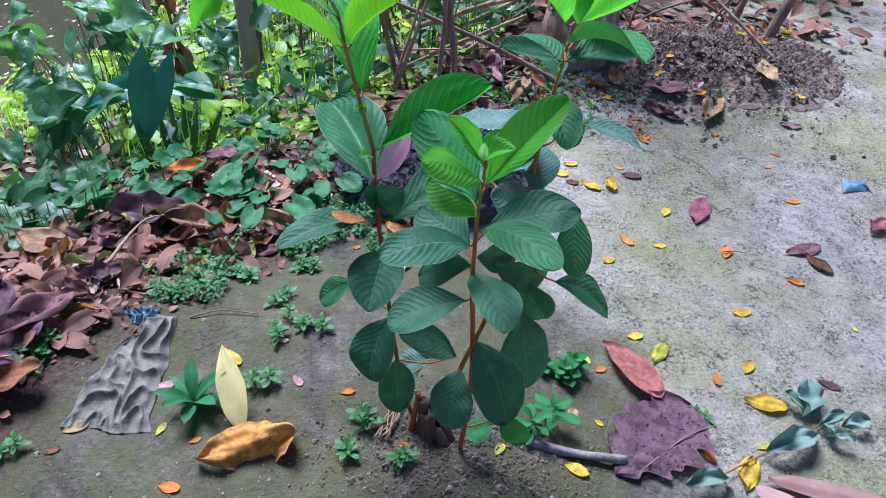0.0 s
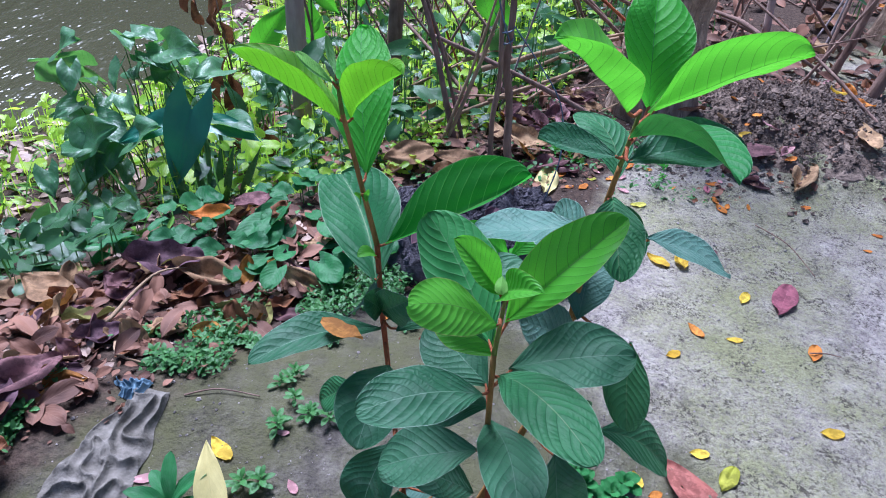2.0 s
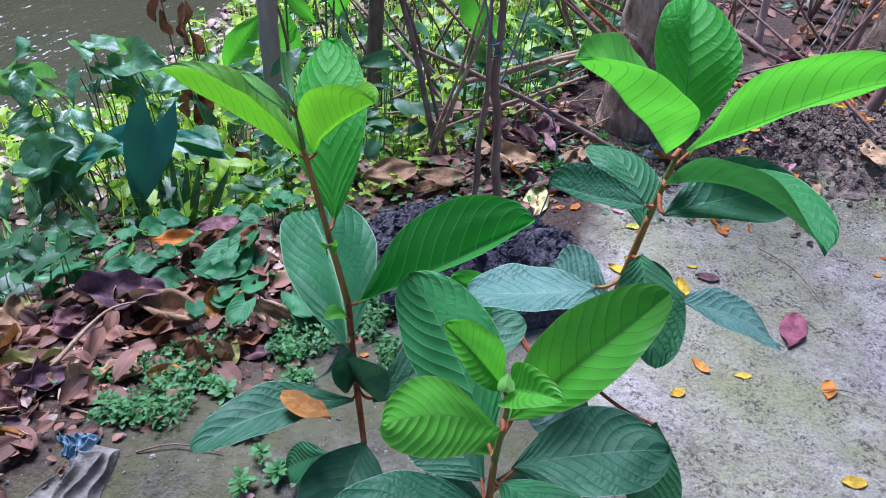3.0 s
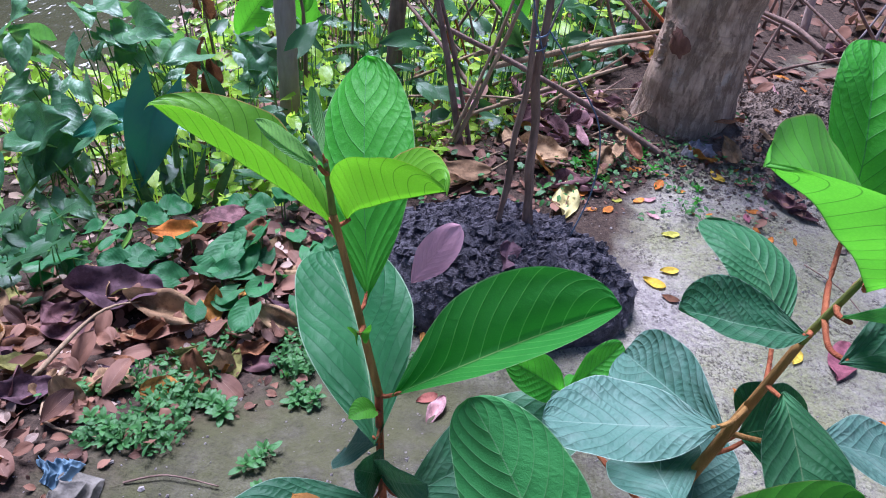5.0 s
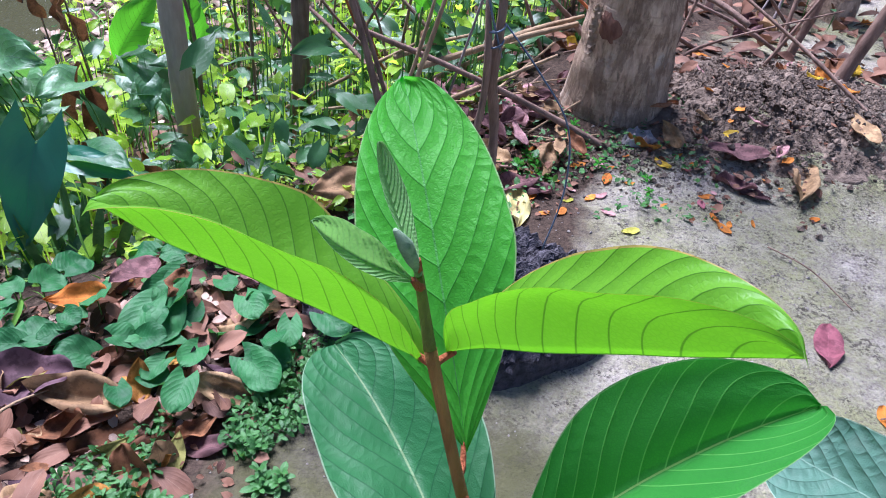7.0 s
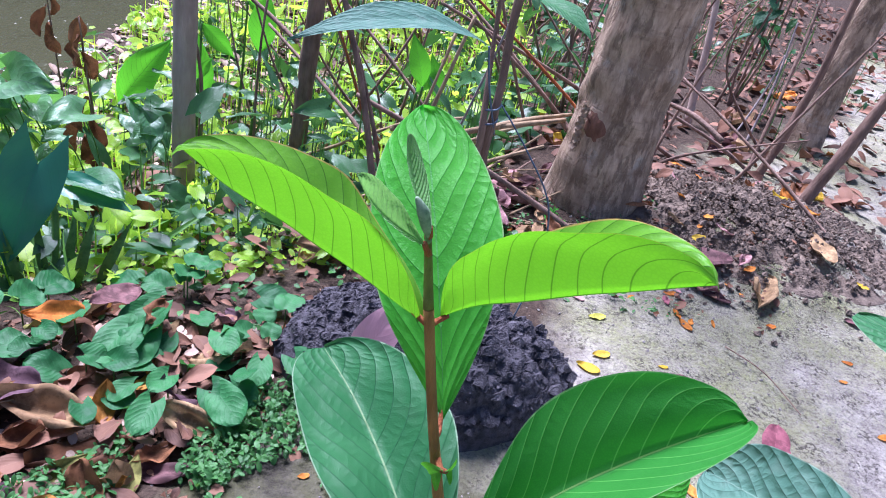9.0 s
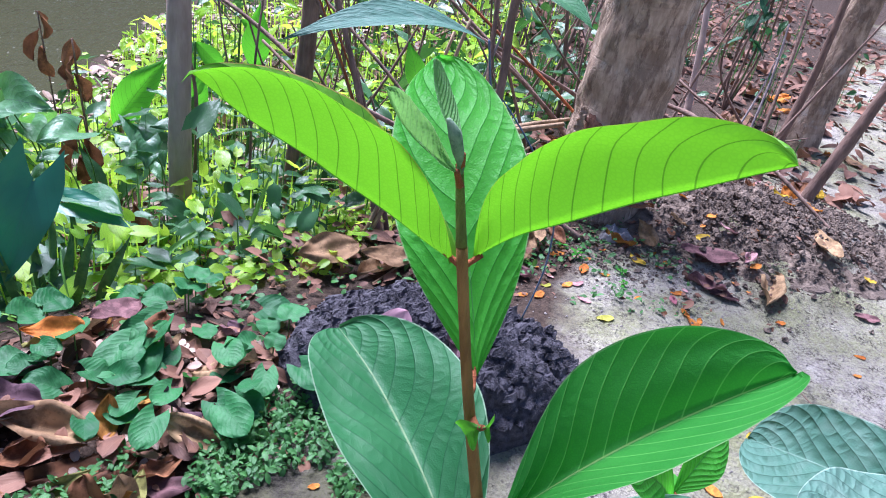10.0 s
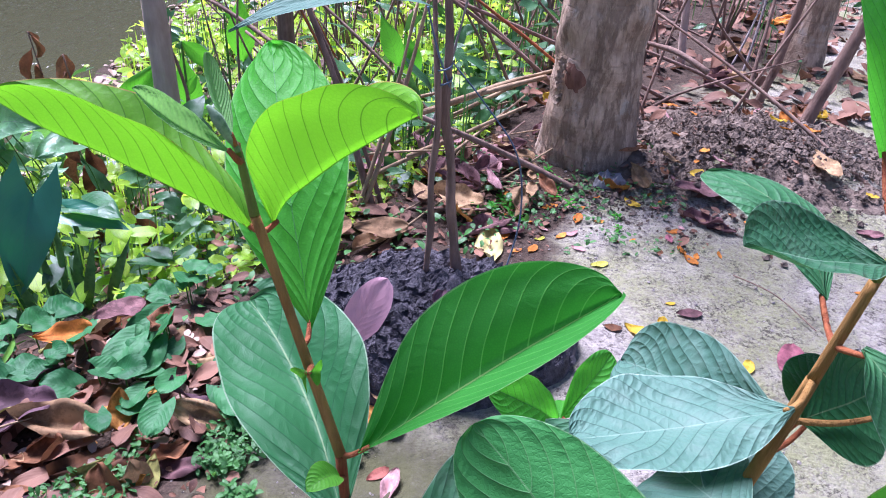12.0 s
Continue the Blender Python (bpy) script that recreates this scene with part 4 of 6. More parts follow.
stick(((1.13, 2.40, 0.0), (1.24, 2.44, 0.35), (1.38, 2.5, 0.8), (1.55, 2.56, 1.3)), 0.021, None, "bare reddish-brown leaning pole beside the path", 0.014)
stick(((1.09, 2.62, -0.02), (1.15, 2.66, 0.3), (1.17, 2.7, 0.7), (1.2, 2.75, 1.2)), 0.014, None, "bare brown upright stick beside the path", 0.009)
stick(((-0.083, 2.100, 0.137), (0.121, 2.157, 0.190), (0.301, 2.214, 0.222)), 0.0090, dead_wood)
stick(((-0.354, 1.940, -0.051), (-0.044, 2.027, 0.076), (0.242, 2.113, 0.183)), 0.0067, dead_wood)
stick(((0.506, 2.325, 0.002), (0.248, 2.446, 0.219), (-0.034, 2.567, 0.417)), 0.0083, twig_bark)
stick(((-0.148, 2.300, -0.088), (-0.268, 2.300, 0.221), (-0.413, 2.300, 0.511)), 0.0060, twig_bark)
stick(((-0.142, 2.200, -0.078), (-0.246, 2.200, 0.223), (-0.374, 2.200, 0.503)), 0.0037, red_stem)
stick(((-0.139, 2.100, 0.158), (-0.036, 2.164, 0.173), (0.043, 2.229, 0.169)), 0.0060, dead_wood)
stick(((1.075, 2.600, 0.001), (0.882, 2.600, 0.098), (0.665, 2.600, 0.176)), 0.0075, twig_bark)
stick(((1.136, 2.876, 0.000), (1.198, 2.983, 0.216), (1.236, 3.090, 0.412)), 0.0053, grey_wood)
stick(((1.136, 2.979, 0.000), (1.236, 3.100, 0.141), (1.313, 3.222, 0.262)), 0.0045, grey_wood)
stick(((-0.133, 1.900, -0.003), (-0.208, 1.938, 0.291), (-0.306, 1.975, 0.565)), 0.0090, twig_bark)
stick(((-0.112, 1.928, -0.007), (-0.191, 1.986, 0.245), (-0.293, 2.044, 0.477)), 0.0060, twig_bark)
stick(((-0.158, 1.887, -0.003), (-0.070, 1.938, 0.257), (-0.006, 1.988, 0.496)), 0.0060, dead_wood)
stick(((0.041, 2.100, 0.187), (0.204, 2.215, 0.202), (0.342, 2.330, 0.197)), 0.0083, dead_wood)
stick(((0.391, 2.000, 0.000), (0.094, 2.000, 0.146), (-0.227, 2.000, 0.271)), 0.0090, twig_bark)
stick(((0.508, 2.400, 0.001), (0.271, 2.400, 0.207), (0.010, 2.400, 0.394)), 0.0075, twig_bark)
stick(((0.058, 2.000, 0.106), (0.169, 2.119, 0.143), (0.256, 2.238, 0.159)), 0.0045, dead_wood)
stick(((0.715, 2.200, 0.251), (0.641, 2.265, 0.281), (0.544, 2.330, 0.292)), 0.0090, twig_bark)
stick(((1.125, 1.973, 0.031), (0.899, 2.254, 0.184), (0.649, 2.536, 0.317)), 0.0060, twig_bark)
stick(((-0.297, 2.000, 0.069), (-0.115, 2.000, 0.100), (0.044, 2.000, 0.111)), 0.0037, dead_wood)
stick(((-0.438, 2.500, 0.189), (-0.606, 2.613, 0.259), (-0.798, 2.726, 0.308)), 0.0075, twig_bark)
stick(((-0.125, 2.400, -0.127), (-0.279, 2.400, 0.246), (-0.457, 2.400, 0.599)), 0.0037, red_stem)
stick(((0.130, 2.238, -0.032), (-0.142, 2.410, 0.196), (-0.438, 2.582, 0.405)), 0.0060, twig_bark)
stick(((0.806, 2.613, 0.000), (0.385, 2.501, 0.213), (-0.061, 2.389, 0.405)), 0.0075, twig_bark)
stick(((0.616, 2.300, 0.003), (0.318, 2.300, 0.246), (-0.004, 2.300, 0.470)), 0.0053, red_stem)
stick(((0.433, 3.200, -0.127), (0.505, 3.200, 0.242), (0.554, 3.200, 0.590)), 0.0090, twig_bark)
stick(((0.938, 2.961, 0.000), (0.926, 3.058, 0.343), (0.890, 3.156, 0.665)), 0.0150, stake_bark)
stick(((1.033, 2.594, 0.000), (1.132, 2.794, 0.374), (1.208, 2.994, 0.727)), 0.0067, twig_bark)
stick(((0.460, 2.900, -0.054), (0.405, 2.900, 0.296), (0.325, 2.900, 0.626)), 0.0075, twig_bark)
stick(((-0.024, 2.100, -0.006), (0.066, 2.100, 0.380), (0.133, 2.100, 0.746)), 0.0037, grey_wood)
stick(((-0.170, 1.882, -0.003), (-0.091, 1.939, 0.240), (-0.035, 1.995, 0.463)), 0.0053, dead_wood)
stick(((-0.053, 2.000, 0.091), (0.067, 2.062, 0.120), (0.163, 2.125, 0.128)), 0.0060, dead_wood)
stick(((-0.658, 2.300, -0.242), (-0.339, 2.300, -0.046), (-0.045, 2.300, 0.131)), 0.0067, dead_wood)
stick(((-0.251, 2.300, -0.113), (0.027, 2.300, 0.047), (0.282, 2.300, 0.188)), 0.0075, dead_wood)
stick(((-0.051, 2.109, -0.041), (-0.285, 2.371, 0.080), (-0.544, 2.633, 0.181)), 0.0075, twig_bark)
stick(((-0.141, 2.400, -0.072), (0.072, 2.457, -0.011), (0.261, 2.513, 0.031)), 0.0045, dead_wood)

# ---- plants on the bank ----
vine = empty("climbing_vine", (-1.05, 1.7, -0.28), "dark glossy heart-leaved vine climbing on the pond bank", "vine")


def vine_part(base, tip):
    """A few heart-shaped leaves of the vine, each on a thin stalk that rises from the bank."""
    rng = random.Random(int(abs(base[0]) * 9173 + base[2] * 7717))
    for k in range(2):
        b, t = Vector(base), Vector(base).lerp(Vector(tip), 0.95)
        if k:
            shift = Vector((rng.gauss(0, 0.05), rng.uniform(-0.02, 0.10), rng.uniform(-0.14, 0.0)))
            t = b + Vector(((t - b).x * rng.uniform(-1, 1), (t - b).y, (t - b).z * rng.uniform(0.3, 1.0))).normalized() * (t - b).length * rng.uniform(0.6, 0.95)
            b, t = b + shift, t + shift
        ln = (t - b).length
        if b.z - 0.02 < ground_z(b.x, b.y):
            continue
        v, f, uv = blade(b, t, (rng.gauss(0.1, 0.4), -0.45 + rng.gauss(0, 0.35), 0.85), ln * rng.uniform(0.95, 1.15), 10, 0.08, "heart", 16, 5, 0.0005, 0.10, 0.05, rng.random() * 9, 6)
        lf = part("leaf", mesh_of("leaf", v, f, vine_leaf, uv), vine)
        gx2, gy2 = b.x + rng.gauss(0, 0.05), b.y + rng.uniform(0.0, 0.12)
        foot = Vector((gx2, gy2, ground_z(gx2, gy2) - 0.01))
        rod("stalk", [foot, foot.lerp(b, 0.55) + Vector((0.015, 0.01, 0.03)), b], 0.0022, 0.0014, blade_stem, parent=lf, sides=6)


blade_stem = plain_material("green_stalk", (0.05, 0.13, 0.03), (0.12, 0.25, 0.06), 60.0, 0.5, 0.2)
vine_part((-1.086, 1.950, 0.201), (-1.034, 1.890, 0.181))
vine_part((-0.953, 1.950, 0.178), (-0.823, 1.890, 0.197))
vine_part((-1.198, 1.850, 0.139), (-1.178, 1.790, 0.079))
vine_part((-1.075, 1.900, 0.138), (-1.078, 1.840, 0.078))
vine_part((-1.016, 1.950, 0.157), (-0.940, 1.890, 0.143))
vine_part((-1.127, 1.800, 0.010), (-1.033, 1.740, -0.034))
vine_part((-1.134, 1.750, -0.003), (-1.140, 1.690, -0.095))
vine_part((-1.022, 1.800, 0.096), (-0.966, 1.740, 0.069))
vine_part((-1.207, 1.850, 0.034), (-1.257, 1.790, -0.001))
vine_part((-1.316, 2.000, 0.119), (-1.200, 1.940, 0.185))
vine_part((-1.038, 1.700, 0.007), (-1.099, 1.640, -0.099))
vine_part((-1.044, 1.600, -0.107), (-0.982, 1.540, -0.138))
vine_part((-1.163, 1.550, -0.156), (-1.215, 1.490, -0.233))
vine_part((-1.023, 1.700, -0.056), (-0.985, 1.640, -0.092))
vine_part((-0.956, 1.750, 0.029), (-0.989, 1.690, -0.003))
vine_part((-1.115, 1.500, -0.224), (-0.992, 1.440, -0.156))
vine_part((-1.218, 1.900, 0.072), (-1.126, 1.840, 0.096))
vine_part((-1.250, 1.700, -0.108), (-1.207, 1.640, -0.163))
vine_part((-0.929, 2.000, 0.105), (-0.871, 1.940, 0.082))
vine_part((-0.714, 2.100, 0.055), (-0.697, 2.040, 0.007))
vine_part((-0.723, 1.750, 0.078), (-0.619, 1.690, 0.090))
vine_part((-0.971, 1.700, 0.020), (-0.842, 1.640, 0.111))
vine_part((-1.087, 2.000, 0.184), (-0.970, 1.940, 0.197))
vine_part((-1.024, 1.950, 0.148), (-0.921, 1.890, 0.138))
vine_part((-1.096, 1.700, 0.026), (-1.067, 1.640, -0.066))
vine_part((-1.070, 1.750, 0.033), (-0.982, 1.690, -0.004))
vine_part((-1.365, 2.000, 0.007), (-1.230, 1.940, 0.116))
vine_part((-1.086, 2.100, 0.128), (-0.979, 2.040, 0.195))
vine_part((-1.072, 1.500, -0.207), (-1.112, 1.440, -0.199))
vine_part((-1.103, 1.500, -0.253), (-1.130, 1.440, -0.276))
vine_part((-1.061, 1.550, -0.251), (-1.086, 1.490, -0.221))
vine_part((-1.114, 1.700, -0.008), (-0.957, 1.640, 0.096))
vine_part((-1.070, 1.700, -0.047), (-1.089, 1.640, -0.092))
vine_part((-0.969, 1.600, -0.092), (-0.892, 1.540, -0.098))
vine_part((-0.986, 2.000, 0.134), (-0.881, 1.940, 0.192))
vine_part((-0.802, 2.300, -0.001), (-0.713, 2.240, -0.094))
vine_part((-1.076, 2.200, 0.031), (-0.947, 2.140, 0.109))
vine_part((-0.822, 2.300, -0.038), (-0.743, 2.240, -0.079))

taro = empty("taro_plant", (-0.78, 1.66, -0.12), "taro plant with large dark blue-green arrow-shaped leaves on tall stalks", "plant")
for base, tip, nm, wd in (((-0.775, 1.68, 0.15), (-0.817, 1.60, -0.041), (0.15, -0.9, 0.35), 0.155),
                          ((-0.86, 1.70, 0.085), (-0.985, 1.66, 0.033), (0.1, -0.45, 0.9), 0.11),
                          ((-0.735, 1.72, 0.085), (-0.615, 1.70, 0.06), (0.1, -0.4, 0.9), 0.085)):
    v, f, uv = blade(base, tip, nm, wd, 12, 0.06, "heart", 26, 7, 0.0012, 0.05, 0.0, wd * 40, 7)
    lf = part("leaf", mesh_of("leaf", v, f, taro_leaf, uv), taro)
    foot = Vector((-0.74 + 0.25 * (base[0] + 0.8), 1.60, ground_z(-0.74, 1.60) - 0.01))
    rod("stalk", [foot, foot.lerp(Vector(base), 0.6) + Vector((0.01, 0.02, 0.0)), base], 0.008, 0.004, blade_stem, parent=lf, sides=8)
for k in range(5):
    foot = Vector((-0.78 + 0.03 * k, 1.60 + 0.02 * (k % 3), -0.0))
    foot.z = ground_z(foot.x, foot.y) - 0.01
    v, f, uv = blade(foot, foot + Vector((-0.05 + 0.03 * k, 0.02, 0.16 + 0.02 * (k % 2))), (0.1, -1, 0.2), 0.022, 20, 0.05, "lance", 10, 2)
    part("sheath", mesh_of("sheath", v, f, blade_stem, uv), taro)

canna = empty("broadleaf_weed", (-0.9, 2.75, -0.4), "bright yellow-green broad-bladed weeds in sunlight on the bank", "plant")


def canna_part(base, tip):
    b, t = Vector(base), Vector(tip)
    v, f, uv = blade(b, t, (0.1, -0.9, 0.5), (t - b).length * 0.42, 14, 0.07, "lance", 16, 4, 0.001, 0.06, 0.0, base[0] * 5, 9)
    lf = part("leaf", mesh_of("leaf", v, f, young, uv), canna)
    foot = Vector((b.x - 0.02, b.y + 0.03, ground_z(b.x, b.y) - 0.01))
    rod("stalk", [foot, foot.lerp(b, 0.6), b], 0.006, 0.003, blade_stem, parent=lf, sides=6)


canna_part((-1.006, 2.700, -0.175), (-0.853, 2.720, 0.050))
canna_part((-0.754, 2.700, -0.127), (-0.774, 2.720, 0.080))
canna_part((-0.078, 2.200, 0.242), (-0.123, 2.220, 0.365))
canna_part((-0.578, 2.700, 0.062), (-0.571, 2.720, 0.269))
canna_part((-0.732, 2.600, 0.156), (-0.638, 2.620, 0.061))
canna_part((-0.269, 1.500, -0.046), (-0.286, 1.520, -0.025))
canna_part((-1.059, 2.800, -0.242), (-0.885, 2.820, -0.010))
canna_part((-0.769, 2.900, -0.209), (-0.813, 2.920, -0.105))
canna_part((-0.029, 2.300, 0.178), (-0.065, 2.320, 0.292))
canna_part((-0.645, 2.800, 0.186), (-0.577, 2.820, 0.137))
canna_part((-0.087, 2.300, 0.187), (-0.036, 2.320, 0.274))
canna_part((-0.742, 2.600, -0.017), (-0.703, 2.620, 0.050))

# dead hanging leaves on dry stalks at the water's edge
dead = empty("dead_weed", (-1.2, 2.4, -0.4), "dead brown weed with shrivelled hanging leaves by the water", "plant")
for x, y, z in ((-1.174, 2.6, 0.12), (-1.042, 2.5, 0.09), (-0.90, 2.2, 0.0), (-0.838, 2.0, -0.1), (-0.678, 1.9, -0.05), (-1.088, 2.6, 0.05), (-0.918, 2.2, -0.06)):
    foot = (x + 0.03, y + 0.02, ground_z(x, y) - 0.01)
    rod("stalk", [foot, (x + 0.02, y, (z + foot[2]) / 2), (x, y, z + 0.05)], 0.004, 0.002, twig_bark, parent=dead, sides=6)
    for k in range(3):
        a = k * 2.1 + x * 9
        b = Vector((x, y, z + 0.05 - 0.05 * k))
        v, f, uv = blade(b, b + Vector((0.03 * math.cos(a), 0.03 * math.sin(a), -0.09)), (math.sin(a), -math.cos(a), 0.2), 0.05, 35, 0.1, "oval", 8, 3, 0, 0.3, 0.2, a)
        part("dead_leaf", mesh_of("dead_leaf", v, f, rust, uv), dead)


def scatter(name, label, category, material, count, where, seed, size, lift, shape, upright=0.8, fold=10, aspect=0.8, kind="stuff", nu=5, nv=2, stalk=True):
    """Many small leaves, each on its own spot of the ground, as one mass."""
    rng = random.Random(seed)
    pieces = []
    while len(pieces) < count:
        spot = where(rng)
        if not spot:
            continue
        x, y = spot
        z = ground_z(x, y, False) + 0.004 + lift[0] + (lift[1] - lift[0]) * rng.random() ** 1.6
        a, tilt = rng.random() * 6.283, rng.gauss(0.1, 0.45)
        s = size[0] + (size[1] - size[0]) * rng.random() ** 1.5
        d = Vector((math.cos(a) * math.cos(tilt), math.sin(a) * math.cos(tilt), -math.sin(tilt))) * s
        n = Vector((rng.gauss(0, 1 - upright), rng.gauss(-0.15, 1 - upright), 1))
        b = Vector((x, y, z))
        pieces.append(blade(b, b + d, n, s * aspect, fold, 0.06, shape, nu, nv, 0, 0.12, 0, rng.random() * 50))
        if stalk and lift[1] > 0.05:
            g = Vector((x + rng.gauss(0, 0.01), y, ground_z(x, y, False) - 0.005))
            pieces.append(blade(g, b, (0, -1, 0.2), 0.004, 0, 0.04, "round", 3, 1))
    v, f, uv = join(pieces)
    return tagged(new(name, mesh_of(name, v, f, material, uv)), label, category, kind=kind)


def on_bank(lo, hi, x0, x1, y0, y1, lump=2.2, cut=-0.12):
    def spot(rng):
        x, y = rng.uniform(x0, x1), rng.uniform(y0, y1)
        if lo < bank(x, y) + 0.1 * noise.noise((x * 3, y * 3, 9)) < hi and noise.noise((x * lump, y * lump, 3.3)) > cut:
            return x, y
    return spot


# the bright copy paints sun patches, the dark one the shaded gaps
scatter("groundcover", "yellow-green round-leaved groundcover on the bank, sunlight painted into its colour", "groundcover", cover_lit, 4200, on_bank(0.46, 1.8, -2.6, 0.4, 1.6, 4.2, 3.0, -0.05), 11, (0.022, 0.055), (0.01, 0.17), "kidney", 0.7)
scatter("groundcover", "far weeds beyond the sapling, sunlight painted into their colour", "groundcover", cover_lit, 2400, on_bank(0.3, 1.72, -1.6, 1.2, 2.7, 7.5, 1.3, -0.35), 12, (0.03, 0.085), (0.01, 0.28), "heart", 0.6)
scatter("groundcover", "tall weeds among the brushwood, painted dark for shaded gaps", "groundcover", cover_shade, 2600, on_bank(0.22, 1.6, -1.3, 1.0, 1.95, 6.5, 2.4, -0.1), 45, (0.03, 0.10), (0.01, 0.34), "heart", 0.4)
scatter("groundcover", "small-leaved weeds on the bank, shade painted into their colour", "groundcover", cover_shade, 2200, on_bank(0.34, 1.1, -2.2, 0.3, 1.1, 3.2, 2.8, -0.05), 13, (0.03, 0.065), (0.005, 0.12), "kidney", 0.7)
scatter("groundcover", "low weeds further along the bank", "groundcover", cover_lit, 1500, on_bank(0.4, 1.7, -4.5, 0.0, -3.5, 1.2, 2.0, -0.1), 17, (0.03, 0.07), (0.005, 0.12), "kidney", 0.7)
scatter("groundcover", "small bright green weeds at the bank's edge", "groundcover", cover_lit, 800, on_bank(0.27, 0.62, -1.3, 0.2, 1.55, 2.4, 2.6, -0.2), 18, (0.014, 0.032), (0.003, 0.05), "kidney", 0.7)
scatter("grass", "thin green grass blades among bank weeds", "grass", blade_green, 1500, on_bank(0.4, 1.8, -2.4, 0.4, 1.3, 4.0, 2.0, -0.1), 14, (0.06, 0.2), (0.0, 0.06), "lance", 0.2, 20, 0.06, stalk=False)


def creeping(rng):
    x, y = rng.uniform(-0.95, -0.05), rng.uniform(0.5, 1.5)
    s = bank(x, y)
    if (-0.09 if y < 0.98 else -0.17) < s < 0.10 and not (-0.66 < x < -0.44 and 0.6 < y < 0.9) and noise.noise((x * 7, y * 7, 6.1)) > -0.02:
        return x, y


def tree_foot(rng):
    x, y = rng.uniform(0.05, 0.6), rng.uniform(1.72, 2.2)
    if noise.noise((x * 7, y * 7, 3.1)) > 0.0 and math.hypot(x - 0.43, y - 2.2) > 0.13:
        return x, y


scatter("creeping_weed", "low bright green weeds between mound and tree", "weeds", weed_leaf, 520, tree_foot, 16, (0.008, 0.022), (0.002, 0.03), "oval", 0.7, 10, 0.5, stalk=False)
scatter("creeping_weed", "low creeping small-leaved weeds along the path edge", "weeds", weed_leaf, 6000, creeping, 15, (0.008, 0.019), (0.002, 0.028), "oval", 0.6, 10, 0.45, stalk=False)


def weed_patch(x0, y0, r, count, size, seed, material=None, shape="oval", label="low green weed growing from packed earth"):
    """A small weed: thin runners with little leaves."""
    t = empty("weed", (x0, y0, ground_z(x0, y0)), label, "weed", "weeds on the path")
    rng = random.Random(seed)
    for _ in range(max(2, count // 5)):
        a, q = rng.random() * 6.283, 0.8 * r * rng.random()
        foot = Vector((x0 + q * math.cos(a), y0 + q * math.sin(a), 0))
        foot.z = ground_z(foot.x, foot.y)
        top = foot + Vector((rng.gauss(0, 0.006), rng.gauss(0, 0.006), size * rng.uniform(0.5, 1.2)))
        rod("stem", [foot - Vector((0, 0, 0.004)), foot.lerp(top, 0.5) + Vector((0.002, 0, 0)), top], 0.0012, 0.0008, blade_stem, parent=t, sides=5)
        for k in range(9):
            w, up = a + k * 2.4, k / 9
            s = size * rng.uniform(0.75, 1.2) * (1.1 - 0.5 * up)
            b = foot.lerp(top, 0.35 + 0.65 * up)
            tip = b + Vector((math.cos(w), math.sin(w), 0.15 + 0.9 * up * up)).normalized() * s
            v, f, uv = blade(b, tip, (-0.4 * math.cos(w), -0.4 * math.sin(w), 1), s * (0.7 if shape == "round" else 0.42), 14, 0.08, shape, 7, 2, 0, 0.12, 0, w + seed)
            part("leaf", mesh_of("leaf", v, f, material or weed_leaf, uv), t)


weed_patch(0.23, 0.80, 0.085, 26, 0.030, 1, lit, "round", "fresh green round-leaved weed beside the sapling's foot")
weed_patch(0.17, 0.70, 0.05, 9, 0.045, 2, lit, "oval", "fresh green broad-leaved weed at the sapling's foot")
weed_patch(-0.295, 0.925, 0.035, 16, 0.02, 30)
weed_patch(-0.237, 0.846, 0.05, 22, 0.022, 31)
weed_patch(-0.284, 0.808, 0.025, 10, 0.022, 32)
weed_patch(-0.285, 0.711, 0.03, 10, 0.026, 33)
weed_patch(-0.387, 1.033, 0.05, 24, 0.024, 34)
weed_patch(-0.264, 1.078, 0.04, 20, 0.022, 35)
weed_patch(-0.306, 1.112, 0.05, 24, 0.022, 36)
weed_patch(-0.671, 0.854, 0.035, 14, 0.026, 37)
weed_patch(-0.667, 0.745, 0.04, 18, 0.026, 38)
weed_patch(-0.699, 0.681, 0.05, 24, 0.024, 39)
weed_patch(-0.097, 0.634, 0.02, 8, 0.026, 40)
weed_patch(-0.127, 0.569, 0.03, 12, 0.022, 41)
weed_patch(-0.036, 0.569, 0.04, 14, 0.022, 42)
weed_patch(-0.648, 0.552, 0.03, 10, 0.022, 43)
weed_patch(-0.511, 0.933, 0.05, 24, 0.022, 44)
weed_patch(-0.476, 1.010, 0.06, 28, 0.022, 45)
weed_patch(-0.434, 1.048, 0.05, 22, 0.022, 46)
weed_patch(0.50, 0.76, 0.03, 8, 0.016, 17)
weed_patch(0.30, 1.95, 0.07, 24, 0.02, 18, fresh)
weed_patch(0.45, 1.85, 0.05, 14, 0.016, 19, fresh)
weed_patch(0.16, 1.9, 0.09, 30, 0.022, 20, fresh)
weed_patch(0.28, 2.05, 0.06, 20, 0.02, 21, fresh)

